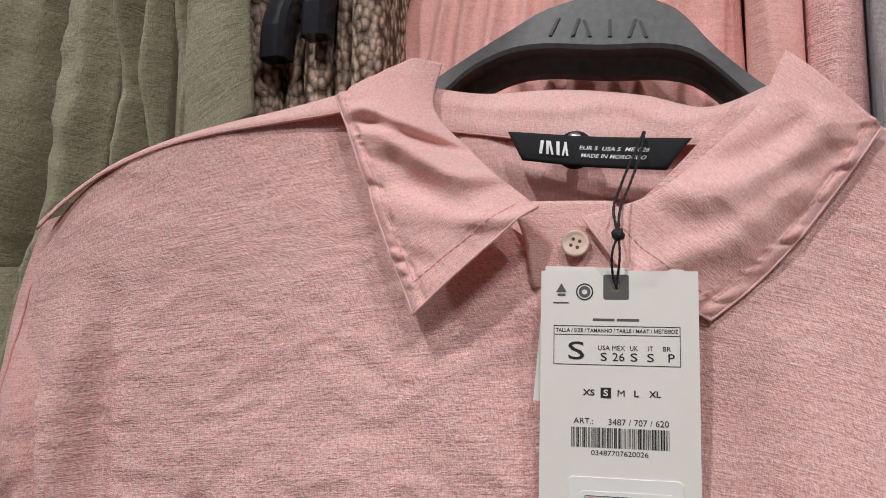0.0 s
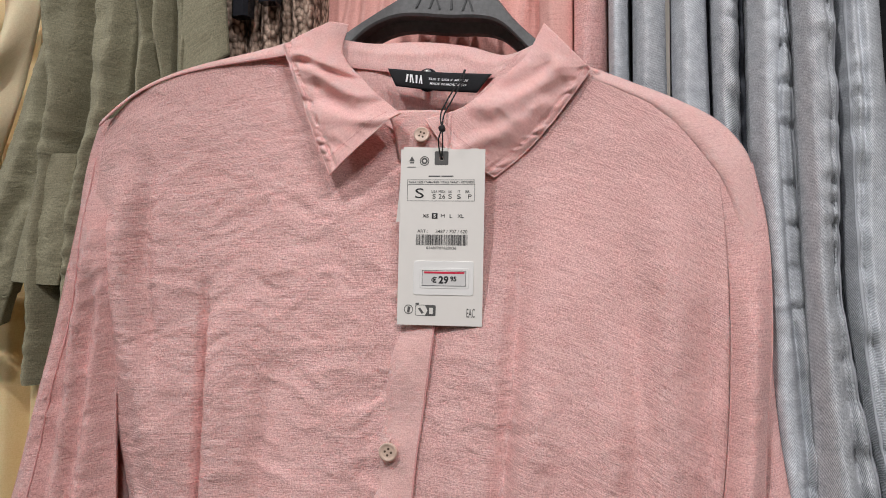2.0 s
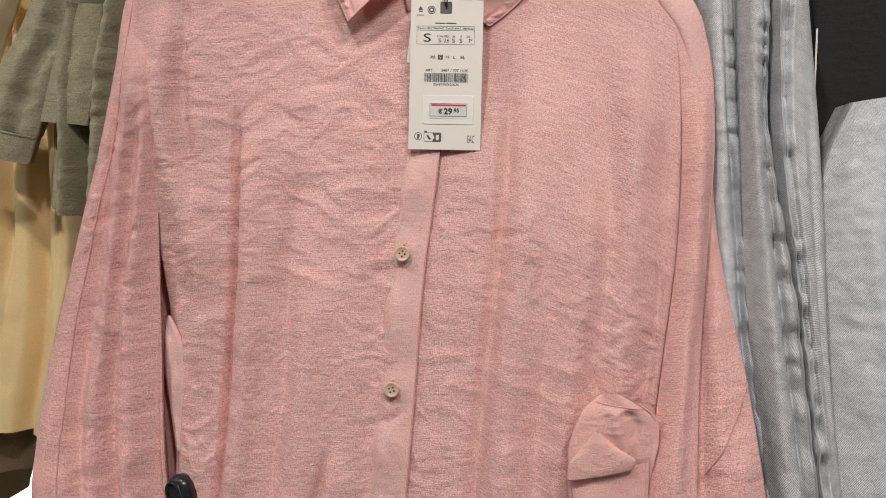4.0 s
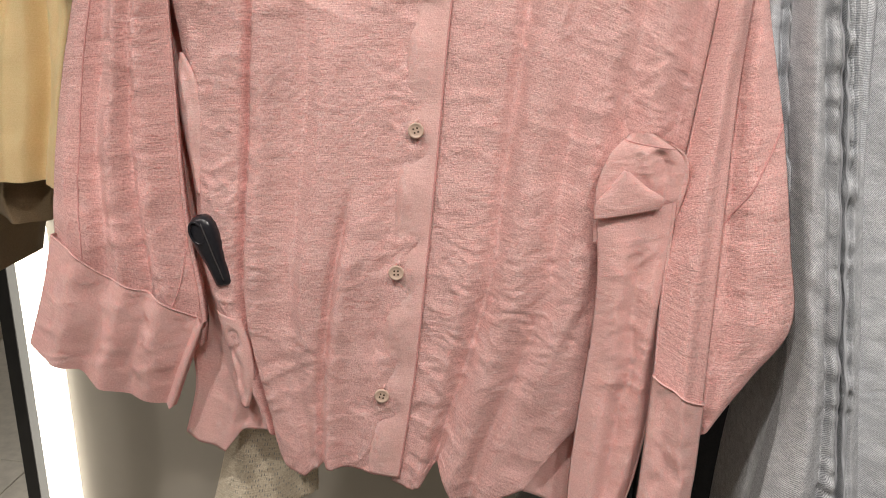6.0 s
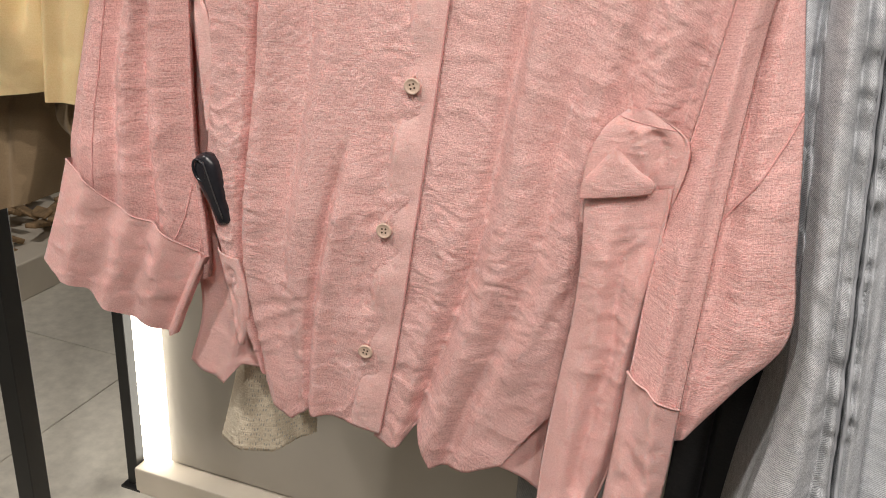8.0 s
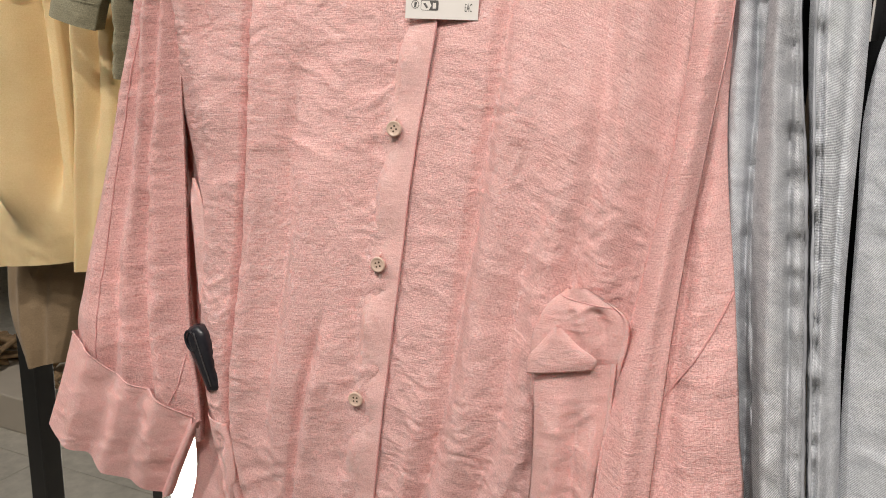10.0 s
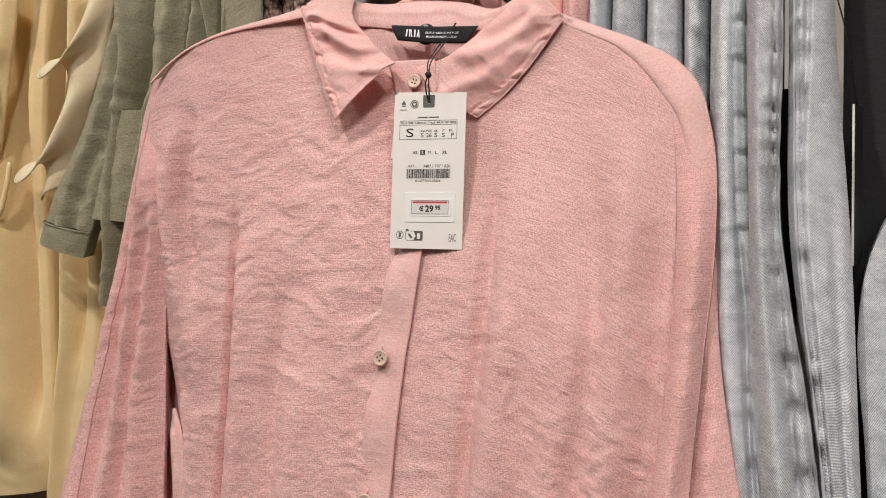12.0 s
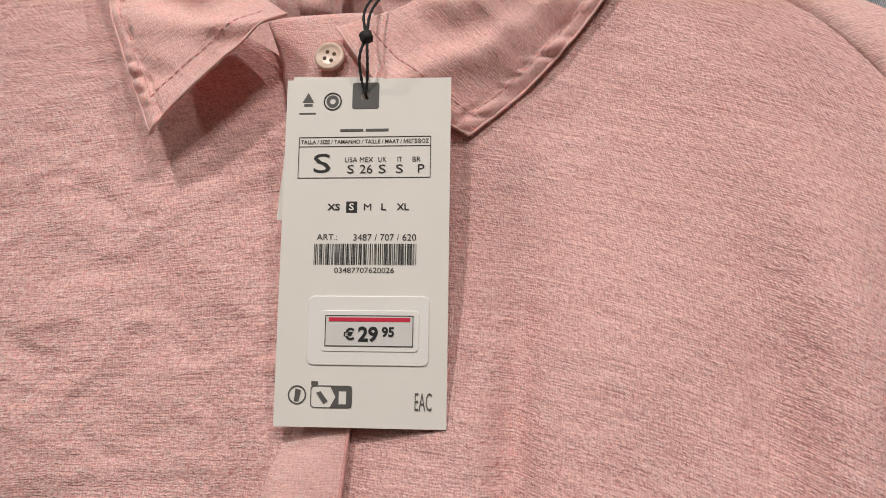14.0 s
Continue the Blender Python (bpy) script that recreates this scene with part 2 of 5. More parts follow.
WALL_PANEL = plain("grey_painted_panel", (0.42, 0.385, 0.33), 0.55, vary=0.04, scale=5, relief=0.0002)
PLINTH = plain("pale_plinth", (0.62, 0.56, 0.47), 0.5, vary=0.05, scale=8)
BLACK_METAL = plain("black_metal", (0.012, 0.012, 0.012), 0.4, 0.0, vary=0.2, scale=30)
WALL_PAINT = plain("warm_white_paint", (0.72, 0.69, 0.64), 0.8, vary=0.03, scale=3)
CEILING_PAINT = plain("ceiling_paint", (0.6, 0.58, 0.55), 0.85, vary=0.03, scale=3)
STONE = plain("pale_stone_tile", (0.56, 0.53, 0.46), 0.5, vary=0.14, scale=26, relief=0.0003)
STONE_JOINT = plain("tile_joint", (0.22, 0.20, 0.17), 0.9)
BARK = plain("dried_bark", (0.30, 0.20, 0.11), 0.9, vary=0.4, scale=40, relief=0.003)
STRIP = glowing("led_strip", (1.0, 0.93, 0.80), 7.0)


# ---------------------------------------------------------------- mesh helpers
def link_mesh(name, verts, faces, mat, parent=None, label="", uv=None, smooth=True):
    me = bpy.data.meshes.new(name)
    me.from_pydata([tuple(map(float, v)) for v in verts], [], faces)
    if uv is not None:
        layer = me.uv_layers.new(name="UVMap")
        idx = np.empty(len(me.loops), dtype=np.int32)
        me.loops.foreach_get("vertex_index", idx)
        layer.data.foreach_set("uv", np.asarray(uv, dtype=np.float32)[idx].ravel())
    me.polygons.foreach_set("use_smooth", [smooth] * len(me.polygons))
    me.materials.append(mat)
    me.update()
    ob = new(name, me)
    if parent is not None:
        ob.parent = parent
    if label:
        tagged(ob, label)
    return ob


def part(name, bm, mat, parent=None, label="", smooth=False):
    me = bpy.data.meshes.new(name)
    bm.to_mesh(me)
    bm.free()
    me.polygons.foreach_set("use_smooth", [smooth] * len(me.polygons))
    me.materials.append(mat)
    ob = new(name, me)
    if parent is not None:
        ob.parent = parent
    if label:
        tagged(ob, label)
    return ob


def thing(name, label, category, at=(0, 0, 0), group="", kind=""):
    ob = new(name)
    ob.empty_display_size = 0.05
    ob.location = at
    return tagged(ob, label, category, group, kind)


def hashed(i, j, seed):
    h = np.sin(i * 127.1 + j * 311.7 + seed * 74.7) * 43758.5453
    return h - np.floor(h)


def ripple(x, y, seed=0):
    """Smooth value noise, -1 to 1."""
    x, y = np.asarray(x, float), np.asarray(y, float)
    i, j = np.floor(x), np.floor(y)
    f, g = x - i, y - j
    f, g = f * f * f * (f * (f * 6 - 15) + 10), g * g * g * (g * (g * 6 - 15) + 10)
    a, b, c, d = hashed(i, j, seed), hashed(i + 1, j, seed), hashed(i, j + 1, seed), hashed(i + 1, j + 1, seed)
    return 2 * ((a * (1 - f) + b * f) * (1 - g) + (c * (1 - f) + d * f) * g) - 1


def crumples(x, z, seed=0):
    """Crushed-cloth relief: broad waves and small sharp creases at mixed angles, about -1 to 1."""
    wx, wz = x + 0.010 * ripple(x * 34, z * 34, seed + 5), z + 0.010 * ripple(x * 34, z * 34, seed + 6)
    total = 0.32 * ripple(wx * 15, wz * 8, seed)
    for k, (turn, freq, high) in enumerate(((1.25, 38, 0.40), (-1.2, 52, 0.36), (0.15, 84, 0.24), (1.65, 110, 0.30), (-0.6, 140, 0.16))):
        c, d = math.cos(turn), math.sin(turn)
        a, b = c * wx + d * wz, -d * wx + c * wz
        mask = np.clip(0.55 + 1.1 * ripple(x * 10 + k, z * 8, seed + 3 + k), 0, 1)
        total = total + high * mask * (1 - 2 * np.abs(ripple(a * freq * 1.2, b * freq * 0.6, seed + 11 + k)))
    return total


def glide(points, n):
    """n points on a smooth curve through the given ones (Catmull-Rom, by length), for rows of any width."""
    p = np.asarray(points, float)
    p = p[np.r_[True, np.linalg.norm(np.diff(p, axis=0), axis=1) > 1e-6]]
    if len(p) == 2:
        s = np.linspace(0, 1, n)[:, None]
        return p[0] * (1 - s) + p[1] * s
    step = np.linalg.norm(np.diff(p, axis=0), axis=1)
    at = np.r_[0, np.cumsum(step)]
    slope = np.gradient(p, at, axis=0)
    s = np.linspace(0, at[-1], n)
    k = np.clip(np.searchsorted(at, s, side="right") - 1, 0, len(p) - 2)
    h = (at[k + 1] - at[k])[:, None]
    f = (s - at[k])[:, None] / h
    return (p[k] * (2 * f**3 - 3 * f**2 + 1) + slope[k] * h * (f**3 - 2 * f**2 + f)
            + p[k + 1] * (3 * f**2 - 2 * f**3) + slope[k + 1] * h * (f**3 - f**2))


def ease(a):
    a = np.clip(a, 0, 1)
    return a * a * (3 - 2 * a)


def front_y(z, x=0.0):
    """How far the hanging shirt's front lies: it swings forward towards its hem, and one shoulder of the curved hanger stands forward."""
    y = np.interp(z, [0.7, 0.887, 1.004, 1.123, 1.236, 1.345, 1.46, 1.5, 1.6], [0.270, 0.271, 0.274, 0.289, 0.304, 0.320, 0.338, 0.346, 0.36])
    y = y + 0.016 * np.exp(-(((x - 0.075) / 0.05) ** 2)) * ease((z - 1.30) / 0.15)
    return y - 0.045 * ease((-0.10 - x) / 0.18) * ease((z - 1.10) / 0.36)


class Sheet:
    """A hanging piece of cloth between a left and a right edge. rows: (xl, yl, zl, xr, yr, zr) from top to bottom.
    folds: (u at top, u at bottom, v from, v to, width in m, height in m). hem: height added along the lower edge.
    depth: closes the piece behind into a flat tube of that depth. dimples: (u, z, width, height, depth) single dents and bumps.
    smooth_above: (z, share) by which the crumples calm down higher up."""

    def __init__(self, rows, nu=60, nv=90, puff=0.0, folds=(), crush=0.0, seed=0, hem=(), hem_from=0.75, depth=0.0, wrap=(None, None), bend=0.0, power=3, top=(), taper=0.0, pucker=(), dimples=(), smooth_above=(9.0, 0.0)):
        e = glide(rows, nv + 1)
        u, v = np.linspace(0, 1, nu + 1)[None, :], np.linspace(0, 1, nv + 1)[:, None]
        L, R = e[:, None, :3], e[:, None, 3:]
        p = L * (1 - u[..., None]) + R * u[..., None]
        width = np.linalg.norm(e[:, 3:] - e[:, :3], axis=1)[:, None]
        if max(abs(r[1]) for r in rows) < 0.05:
            p[..., 1] += front_y(p[..., 2], p[..., 0])
        w = np.clip((v - hem_from) / (1 - hem_from), 0, 1) ** 2
        if len(hem):
            h = np.asarray(hem, float)
            p[..., 2] += w * np.interp(u, h[:, 0], h[:, 1])
        if len(top):
            h = np.asarray(top, float)
            p[..., 2] += np.clip(1 - v / 0.15, 0, 1) ** 2 * np.interp(u, h[:, 0], h[:, 1])
        out = puff * (1 - np.abs(2 * u - 1) ** power) * (ease(v / taper) if taper else np.ones_like(v))
        for u0, u1, v0, v1, wide, high in folds:
            c = u0 + (u1 - u0) * np.clip((v - v0) / (v1 - v0), 0, 1)
            on = np.clip((v - v0) / 0.12 + (v0 <= 0), 0, 1) * np.clip((v1 - v) / 0.12 + (v1 >= 1), 0, 1)
            on = on * on * (3 - 2 * on)
            c = c + 0.004 / np.maximum(width, 0.02) * ripple(v * 7, v * 0 + u0 * 31, seed + 9)
            out = out + on * high * np.exp(-(((u - c) * width / wide) ** 2))
        for u0, u1, wide, high, pitch in pucker:
            c = u0 + (u1 - u0) * v
            k = ripple(p[..., 2] / pitch, u * 0 + u0 * 57, seed + 4)
            out = out + high * np.exp(-(((u - c) * width / wide) ** 2)) * np.abs(k)
        for u0, z0, wide, tall, high in dimples:
            out = out + high * np.exp(-(((u - u0) * width / wide) ** 2) - ((p[..., 2] - z0) / tall) ** 2)
        if crush:
            edge = np.clip(np.minimum(u, 1 - u) * width / 0.012, 0.15, 1)
            calm = 1 - smooth_above[1] * ease((p[..., 2] - smooth_above[0]) / 0.16)
            out = out + crush * edge * calm * crumples(p[..., 0] + 0.13 * seed, p[..., 2], seed)
        p[..., 1] -= out
        for side, back in ((u, wrap[0]), (1 - u, wrap[1])):
            if back:
                p[..., 1] += back[0] * np.clip(1 - side * width / back[1], 0, 1) ** 2 * ease((back[2] - p[..., 2]) / 0.14)
        down = np.r_[0, np.cumsum(np.linalg.norm(np.diff((e[:, :3] + e[:, 3:]) / 2, axis=0), axis=1))][:, None]
        coarse = np.unique(np.r_[np.arange(0, nu, max(1, nu // 14)), nu])
        along = np.r_[0, np.cumsum(np.linalg.norm(np.diff(p[:, coarse], axis=1), axis=2).mean(axis=0))]
        a = (np.interp(np.arange(nu + 1), coarse, along) - along[-1] / 2)[None, :] * np.ones_like(v)
        b = -down + bend * np.maximum(a + width.mean() * 0.35, 0) ** 2 + 0 * u
        self.p, self.uv, self.nu, self.nv, self.depth = p, np.stack([a + seed * 0.37, b + seed * 0.71], -1), nu, nv, depth

    def at(self, u, v):
        """The place on the sheet at u across and v down."""
        x, y = np.clip(u, 0, 1) * self.nu, np.clip(v, 0, 1) * self.nv
        i, j = min(int(x), self.nu - 1), min(int(y), self.nv - 1)
        f, g = x - i, y - j
        p = self.p
        return (p[j, i] * (1 - f) + p[j, i + 1] * f) * (1 - g) + (p[j + 1, i] * (1 - f) + p[j + 1, i + 1] * f) * g

    def line(self, u0, v0, u1, v1, n=40, lift=0.0006):
        s = np.linspace(0, 1, n)
        return [self.at(u0 + (u1 - u0) * k, v0 + (v1 - v0) * k) - np.array((0, lift, 0)) for k in s]

    def build(self, name, mat, parent=None, label="", thick=0.0007):
        nu, nv, p = self.nu, self.nv, self.p
        if self.depth:
            u = np.linspace(0, 1, nu + 1)
            back = p[:, 1:-1][:, ::-1].copy()
            prof = np.minimum(1, 7 * np.minimum(u, 1 - u))[1:-1][::-1]
            back[..., 1] = 0.6 * back[..., 1] + 0.4 * back[..., 1].mean(axis=1, keepdims=True) + self.depth * prof
            flank = self.uv[:, 1:-1][:, ::-1].copy()
            flank[..., 0] = 2 * self.uv[:, -1:, 0] - flank[..., 0] + self.depth * prof
            verts, uv = np.concatenate([p, back], 1), np.concatenate([self.uv, flank], 1)
            n = verts.shape[1]
            faces = [(j * n + i, (j + 1) * n + i, (j + 1) * n + (i + 1) % n, j * n + (i + 1) % n) for j in range(nv) for i in range(n)]
            ob = link_mesh(name, verts.reshape(-1, 3), faces, mat, parent, label, uv.reshape(-1, 2))
        else:
            n = nu + 1
            faces = [(j * n + i, (j + 1) * n + i, (j + 1) * n + i + 1, j * n + i + 1) for j in range(nv) for i in range(nu)]
            ob = link_mesh(name, p.reshape(-1, 3), faces, mat, parent, label, self.uv.reshape(-1, 2))
            s = ob.modifiers.new("thickness", "SOLIDIFY")
            s.thickness, s.offset = thick, -1
        return ob


def flat(rows, off=0.0):
    """Rows of (xl, zl, xr, zr) laid on the shirt's front."""
    return [(xl, off, zl, xr, off, zr) for xl, zl, xr, zr in rows]


def tube(name, points, radius, mat, parent=None, label="", sides=6, n=0, ends=True, wobble=0.0):
    """A round cord, seam or rod along a smooth curve."""
    p = glide(points, n or len(points)) if n else np.asarray(points, float)
    t = np.gradient(p, axis=0)
    t /= np.linalg.norm(t, axis=1)[:, None] + 1e-12
    ref = np.array((0.0, 1.0, 0.0)) if np.abs(t[:, 1]).max() < 0.9 else np.array((1.0, 0.0, 0.0))
    a = np.cross(t, ref)
    a /= np.linalg.norm(a, axis=1)[:, None] + 1e-12
    b = np.cross(t, a)
    r = np.broadcast_to(np.asarray(radius, float), (len(p),)).copy()
    if wobble:
        r *= 1 + wobble * np.sin(np.arange(len(p)) * 2.1)
    ang = np.linspace(0, 2 * np.pi, sides, endpoint=False)
    v = p[:, None] + r[:, None, None] * (np.cos(ang)[None, :, None] * a[:, None] + np.sin(ang)[None, :, None] * b[:, None])
    faces = [(j * sides + i, j * sides + (i + 1) % sides, (j + 1) * sides + (i + 1) % sides, (j + 1) * sides + i) for j in range(len(p) - 1) for i in range(sides)]
    if ends:
        faces += [tuple(range(sides))[::-1], tuple((len(p) - 1) * sides + i for i in range(sides))]
    return link_mesh(name, v.reshape(-1, 3), faces, mat, parent, label)


def stitches(name, points, mat, parent, gap=0.0032, size=0.00035, label=""):
    """A row of small stitches along a line, one mesh."""
    p = np.asarray(points, float)
    at = np.r_[0, np.cumsum(np.linalg.norm(np.diff(p, axis=0), axis=1))]
    verts, faces = [], []
    for s in np.arange(gap / 2, at[-1], gap):
        q = [np.array([np.interp(k, at, p[:, c]) for c in range(3)]) for k in (s - gap * 0.33, s, s + gap * 0.33)]
        d = q[2] - q[0]
        side = np.array((-d[2], 0, d[0]))
        side = side / (np.linalg.norm(side) + 1e-9) * size
        k = len(verts)
        for m, c in enumerate(q):
            lift = np.array((0, -size * (1.6 if m == 1 else 0.3), 0))
            verts += [c + side, c + lift, c - side]
        for m in (0, 1):
            for e in (0, 1):
                a = k + m * 3 + e
                faces.append((a, a + 1, a + 4, a + 3))
    return link_mesh(name, verts, faces, mat, parent, label)


def box_bm(x0, x1, y0, y1, z0, z1, bevel=0.0, segments=2):
    bm = bmesh.new()
    bmesh.ops.create_cube(bm, size=1)
    for v in bm.verts:
        v.co = Vector((x0 + (v.co.x + 0.5) * (x1 - x0), y0 + (v.co.y + 0.5) * (y1 - y0), z0 + (v.co.z + 0.5) * (z1 - z0)))
    if bevel:
        bmesh.ops.bevel(bm, geom=bm.edges[:], offset=bevel, segments=segments, affect="EDGES", profile=0.5)
    return bm


def slab_bm(outline, y0, y1, bevel=0.0):
    """A plate of the outline (x, z), from y0 (front) to y1."""
    bm = bmesh.new()
    f = bm.faces.new([bm.verts.new((x, y0, z)) for x, z in outline])
    ext = bmesh.ops.extrude_face_region(bm, geom=[f])
    bmesh.ops.translate(bm, verts=[g for g in ext["geom"] if isinstance(g, bmesh.types.BMVert)], vec=(0, y1 - y0, 0))
    bmesh.ops.recalc_face_normals(bm, faces=bm.faces[:])
    if bevel:
        bmesh.ops.bevel(bm, geom=bm.edges[:], offset=bevel, segments=2, affect="EDGES", profile=0.5)
    return bm


def rounded(x0, x1, z0, z1, r, n=5):
    out = []
    for cx, cz, a in ((x1 - r, z1 - r, 0), (x0 + r, z1 - r, 90), (x0 + r, z0 + r, 180), (x1 - r, z0 + r, 270)):
        out += [(cx + r * math.cos(radians(a + 90 * k / n)), cz + r * math.sin(radians(a + 90 * k / n))) for k in range(n + 1)]
    return out


def circle(cx, cz, r, n=28):
    return [(cx + r * math.cos(2 * math.pi * k / n), cz + r * math.sin(2 * math.pi * k / n)) for k in range(n)]


def ring_bm(outer, inner, y0, y1):
    """A flat band between two outlines with the same number of points."""
    bm = bmesh.new()
    n = len(outer)
    rows = [[bm.verts.new((x, y, z)) for x, z in o] for y in (y0, y1) for o in (outer, inner)]
    for k in range(n):
        m = (k + 1) % n
        for a, b in ((0, 1), (3, 2), (2, 0), (1, 3)):
            bm.faces.new((rows[a][k], rows[a][m], rows[b][m], rows[b][k]))
    bmesh.ops.recalc_face_normals(bm, faces=bm.faces[:])
    return bm


def writing(name, body, x0, x1, z0, z1, mat, parent, y=-0.0006, bold=0.0):
    """A word filling the box x0..x1, z0..z1 of its thing's front."""
    cu = bpy.data.curves.new(name, "FONT")
    cu.body, cu.size, cu.offset, cu.extrude = body, 1.0, bold, 0.0
    cu.resolution_u = 3
    tmp = new(name, cu)
    bpy.context.view_layer.update()
    me = bpy.data.meshes.new_from_object(tmp.evaluated_get(bpy.context.evaluated_depsgraph_get()))
    bpy.data.objects.remove(tmp)
    co = np.empty(len(me.vertices) * 3)
    me.vertices.foreach_get("co", co)
    co = co.reshape(-1, 3)
    lo, hi = co.min(0), co.max(0)
    fit = np.empty_like(co)
    fit[:, 0] = x0 + (co[:, 0] - lo[0]) / (hi[0] - lo[0]) * (x1 - x0)
    fit[:, 2] = z0 + (co[:, 1] - lo[1]) / (hi[1] - lo[1]) * (z1 - z0)
    fit[:, 1] = y
    me.vertices.foreach_set("co", fit.ravel())
    me.materials.clear()
    me.materials.append(mat)
    me.update()
    ob = new(name, me)
    ob.parent = parent
    return ob


# ---------------------------------------------------------------- the shop round the rail
def tile_mesh(w, d):
    bm = box_bm(-w / 2, w / 2, -d / 2, d / 2, -0.012, 0.0, 0.0015, 1)
    me = bpy.data.meshes.new("tile")
    bm.to_mesh(me)
    bm.free()
    me.materials.append(STONE)
    return me


floor = tagged(part("floor", box_bm(-4.5, 4.5, -4.5, 3.5, -0.12, -0.004), STONE_JOINT), "pale stone tile floor with thin dark joints", "floor", kind="structure")
tagged(part("ceiling", box_bm(-4.5, 4.5, -4.5, 3.5, 3.2, 3.32), CEILING_PAINT), "matt off-white shop ceiling", "ceiling", kind="structure")
for nm, b in (("wall_north", (-4.5, 4.5, 3.5, 3.65)), ("wall_south", (-4.5, 4.5, -4.65, -4.5)), ("wall_east", (4.5, 4.65, -4.65, 3.65)), ("wall_west", (-4.65, -4.5, -4.65, 3.65))):
    tagged(part(nm, box_bm(*b, 0, 3.2), WALL_PAINT), "warm white painted shop wall", "wall", kind="structure")
tagged(part("wall_panel", box_bm(-0.838, 2.6, 0.935, 0.99, 0.069, 2.3, 0.002, 1), WALL_PANEL), "plain grey-beige painted panel behind the rail", "wall panel", kind="structure")
tagged(part("plinth", box_bm(-0.899, 2.6, 0.885, 1.03, 0.0, 0.065, 0.003, 2), PLINTH), "pale plinth under the back panel", "plinth", kind="structure")
led = thing("led_strip", "lit white strip light set upright in the panel edge", "strip light", (-0.868, 0.930, 0.067))
part("diffuser", box_bm(-0.026, 0.026, -0.018, 0.03, 0.0, 2.1, 0.003, 2), STRIP, led)
part("housing", box_bm(-0.026, 0.026, 0.031, 0.05, 0.0, 2.1), BLACK_METAL, led)


def post(x, y, w):
    p = thing("rack_post", "square black metal upright of the clothes rack", "rack post", (x, y, 0), "rack posts")
    part("upright", box_bm(-w / 2, w / 2, -w / 2, w / 2, 0.006, 2.3, 0.002, 2), BLACK_METAL, p)
    part("foot", box_bm(-w * 0.9, w * 0.9, -w * 0.9, w * 0.9, 0.0, 0.006), BLACK_METAL, p)


post(-0.9145, 0.91, 0.028)
post(-0.898, 0.62, 0.038)
rail = thing("clothes_rail", "round black metal clothes rail", "rail", (0, 0.60, 1.74))
tube("bar", [(-0.898, 0, 0), (1.0, 0, 0)], 0.012, BLACK_METAL, rail, sides=14)
part("end_bracket", box_bm(-0.915, -0.881, -0.02, 0.03, -0.02, 0.02, 0.003), BLACK_METAL, rail)
part("wall_bracket", box_bm(0.985, 1.015, -0.012, 0.336, -0.012, 0.012, 0.003), BLACK_METAL, rail)


def unseen_spot(eye, target):
    s = thing("unseen_spotlight", "white cylindrical ceiling spotlight, added out of view, switched on", "spotlight", eye, "ceiling spotlights")
    way = (Vector(target) - Vector(eye)).normalized()
    turn = way.to_track_quat("-Z", "Y").to_matrix().to_4x4()
    bm = bmesh.new()
    for r0, r1, z0, z1 in ((0.045, 0.045, 0.02, 0.13), (0.045, 0.05, 0.012, 0.02)):
        bmesh.ops.create_cone(bm, cap_ends=False, segments=24, radius1=r1, radius2=r0, depth=z1 - z0, matrix=Matrix.Translation((0, 0, (z0 + z1) / 2)))
    bmesh.ops.create_circle(bm, cap_ends=True, segments=24, radius=0.045, matrix=Matrix.Translation((0, 0, 0.13)))
    bmesh.ops.transform(bm, matrix=turn, verts=bm.verts[:])
    part("can", bm, CEILING_PAINT, s, smooth=True)
    bm = bmesh.new()
    bmesh.ops.create_cone(bm, cap_ends=True, segments=12, radius1=0.01, radius2=0.01, depth=0.15, matrix=Matrix.Translation((0, 0, 0.075)))
    part("stem", bm, CEILING_PAINT, s, smooth=True)


# housings for all lamps, the added fill ones too
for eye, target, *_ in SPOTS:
    unseen_spot(eye, target)

# ---------------------------------------------------------------- the pink shirt
shirt = thing("shirt", "pale pink crumpled linen shirt hanging on a black hanger", "shirt")
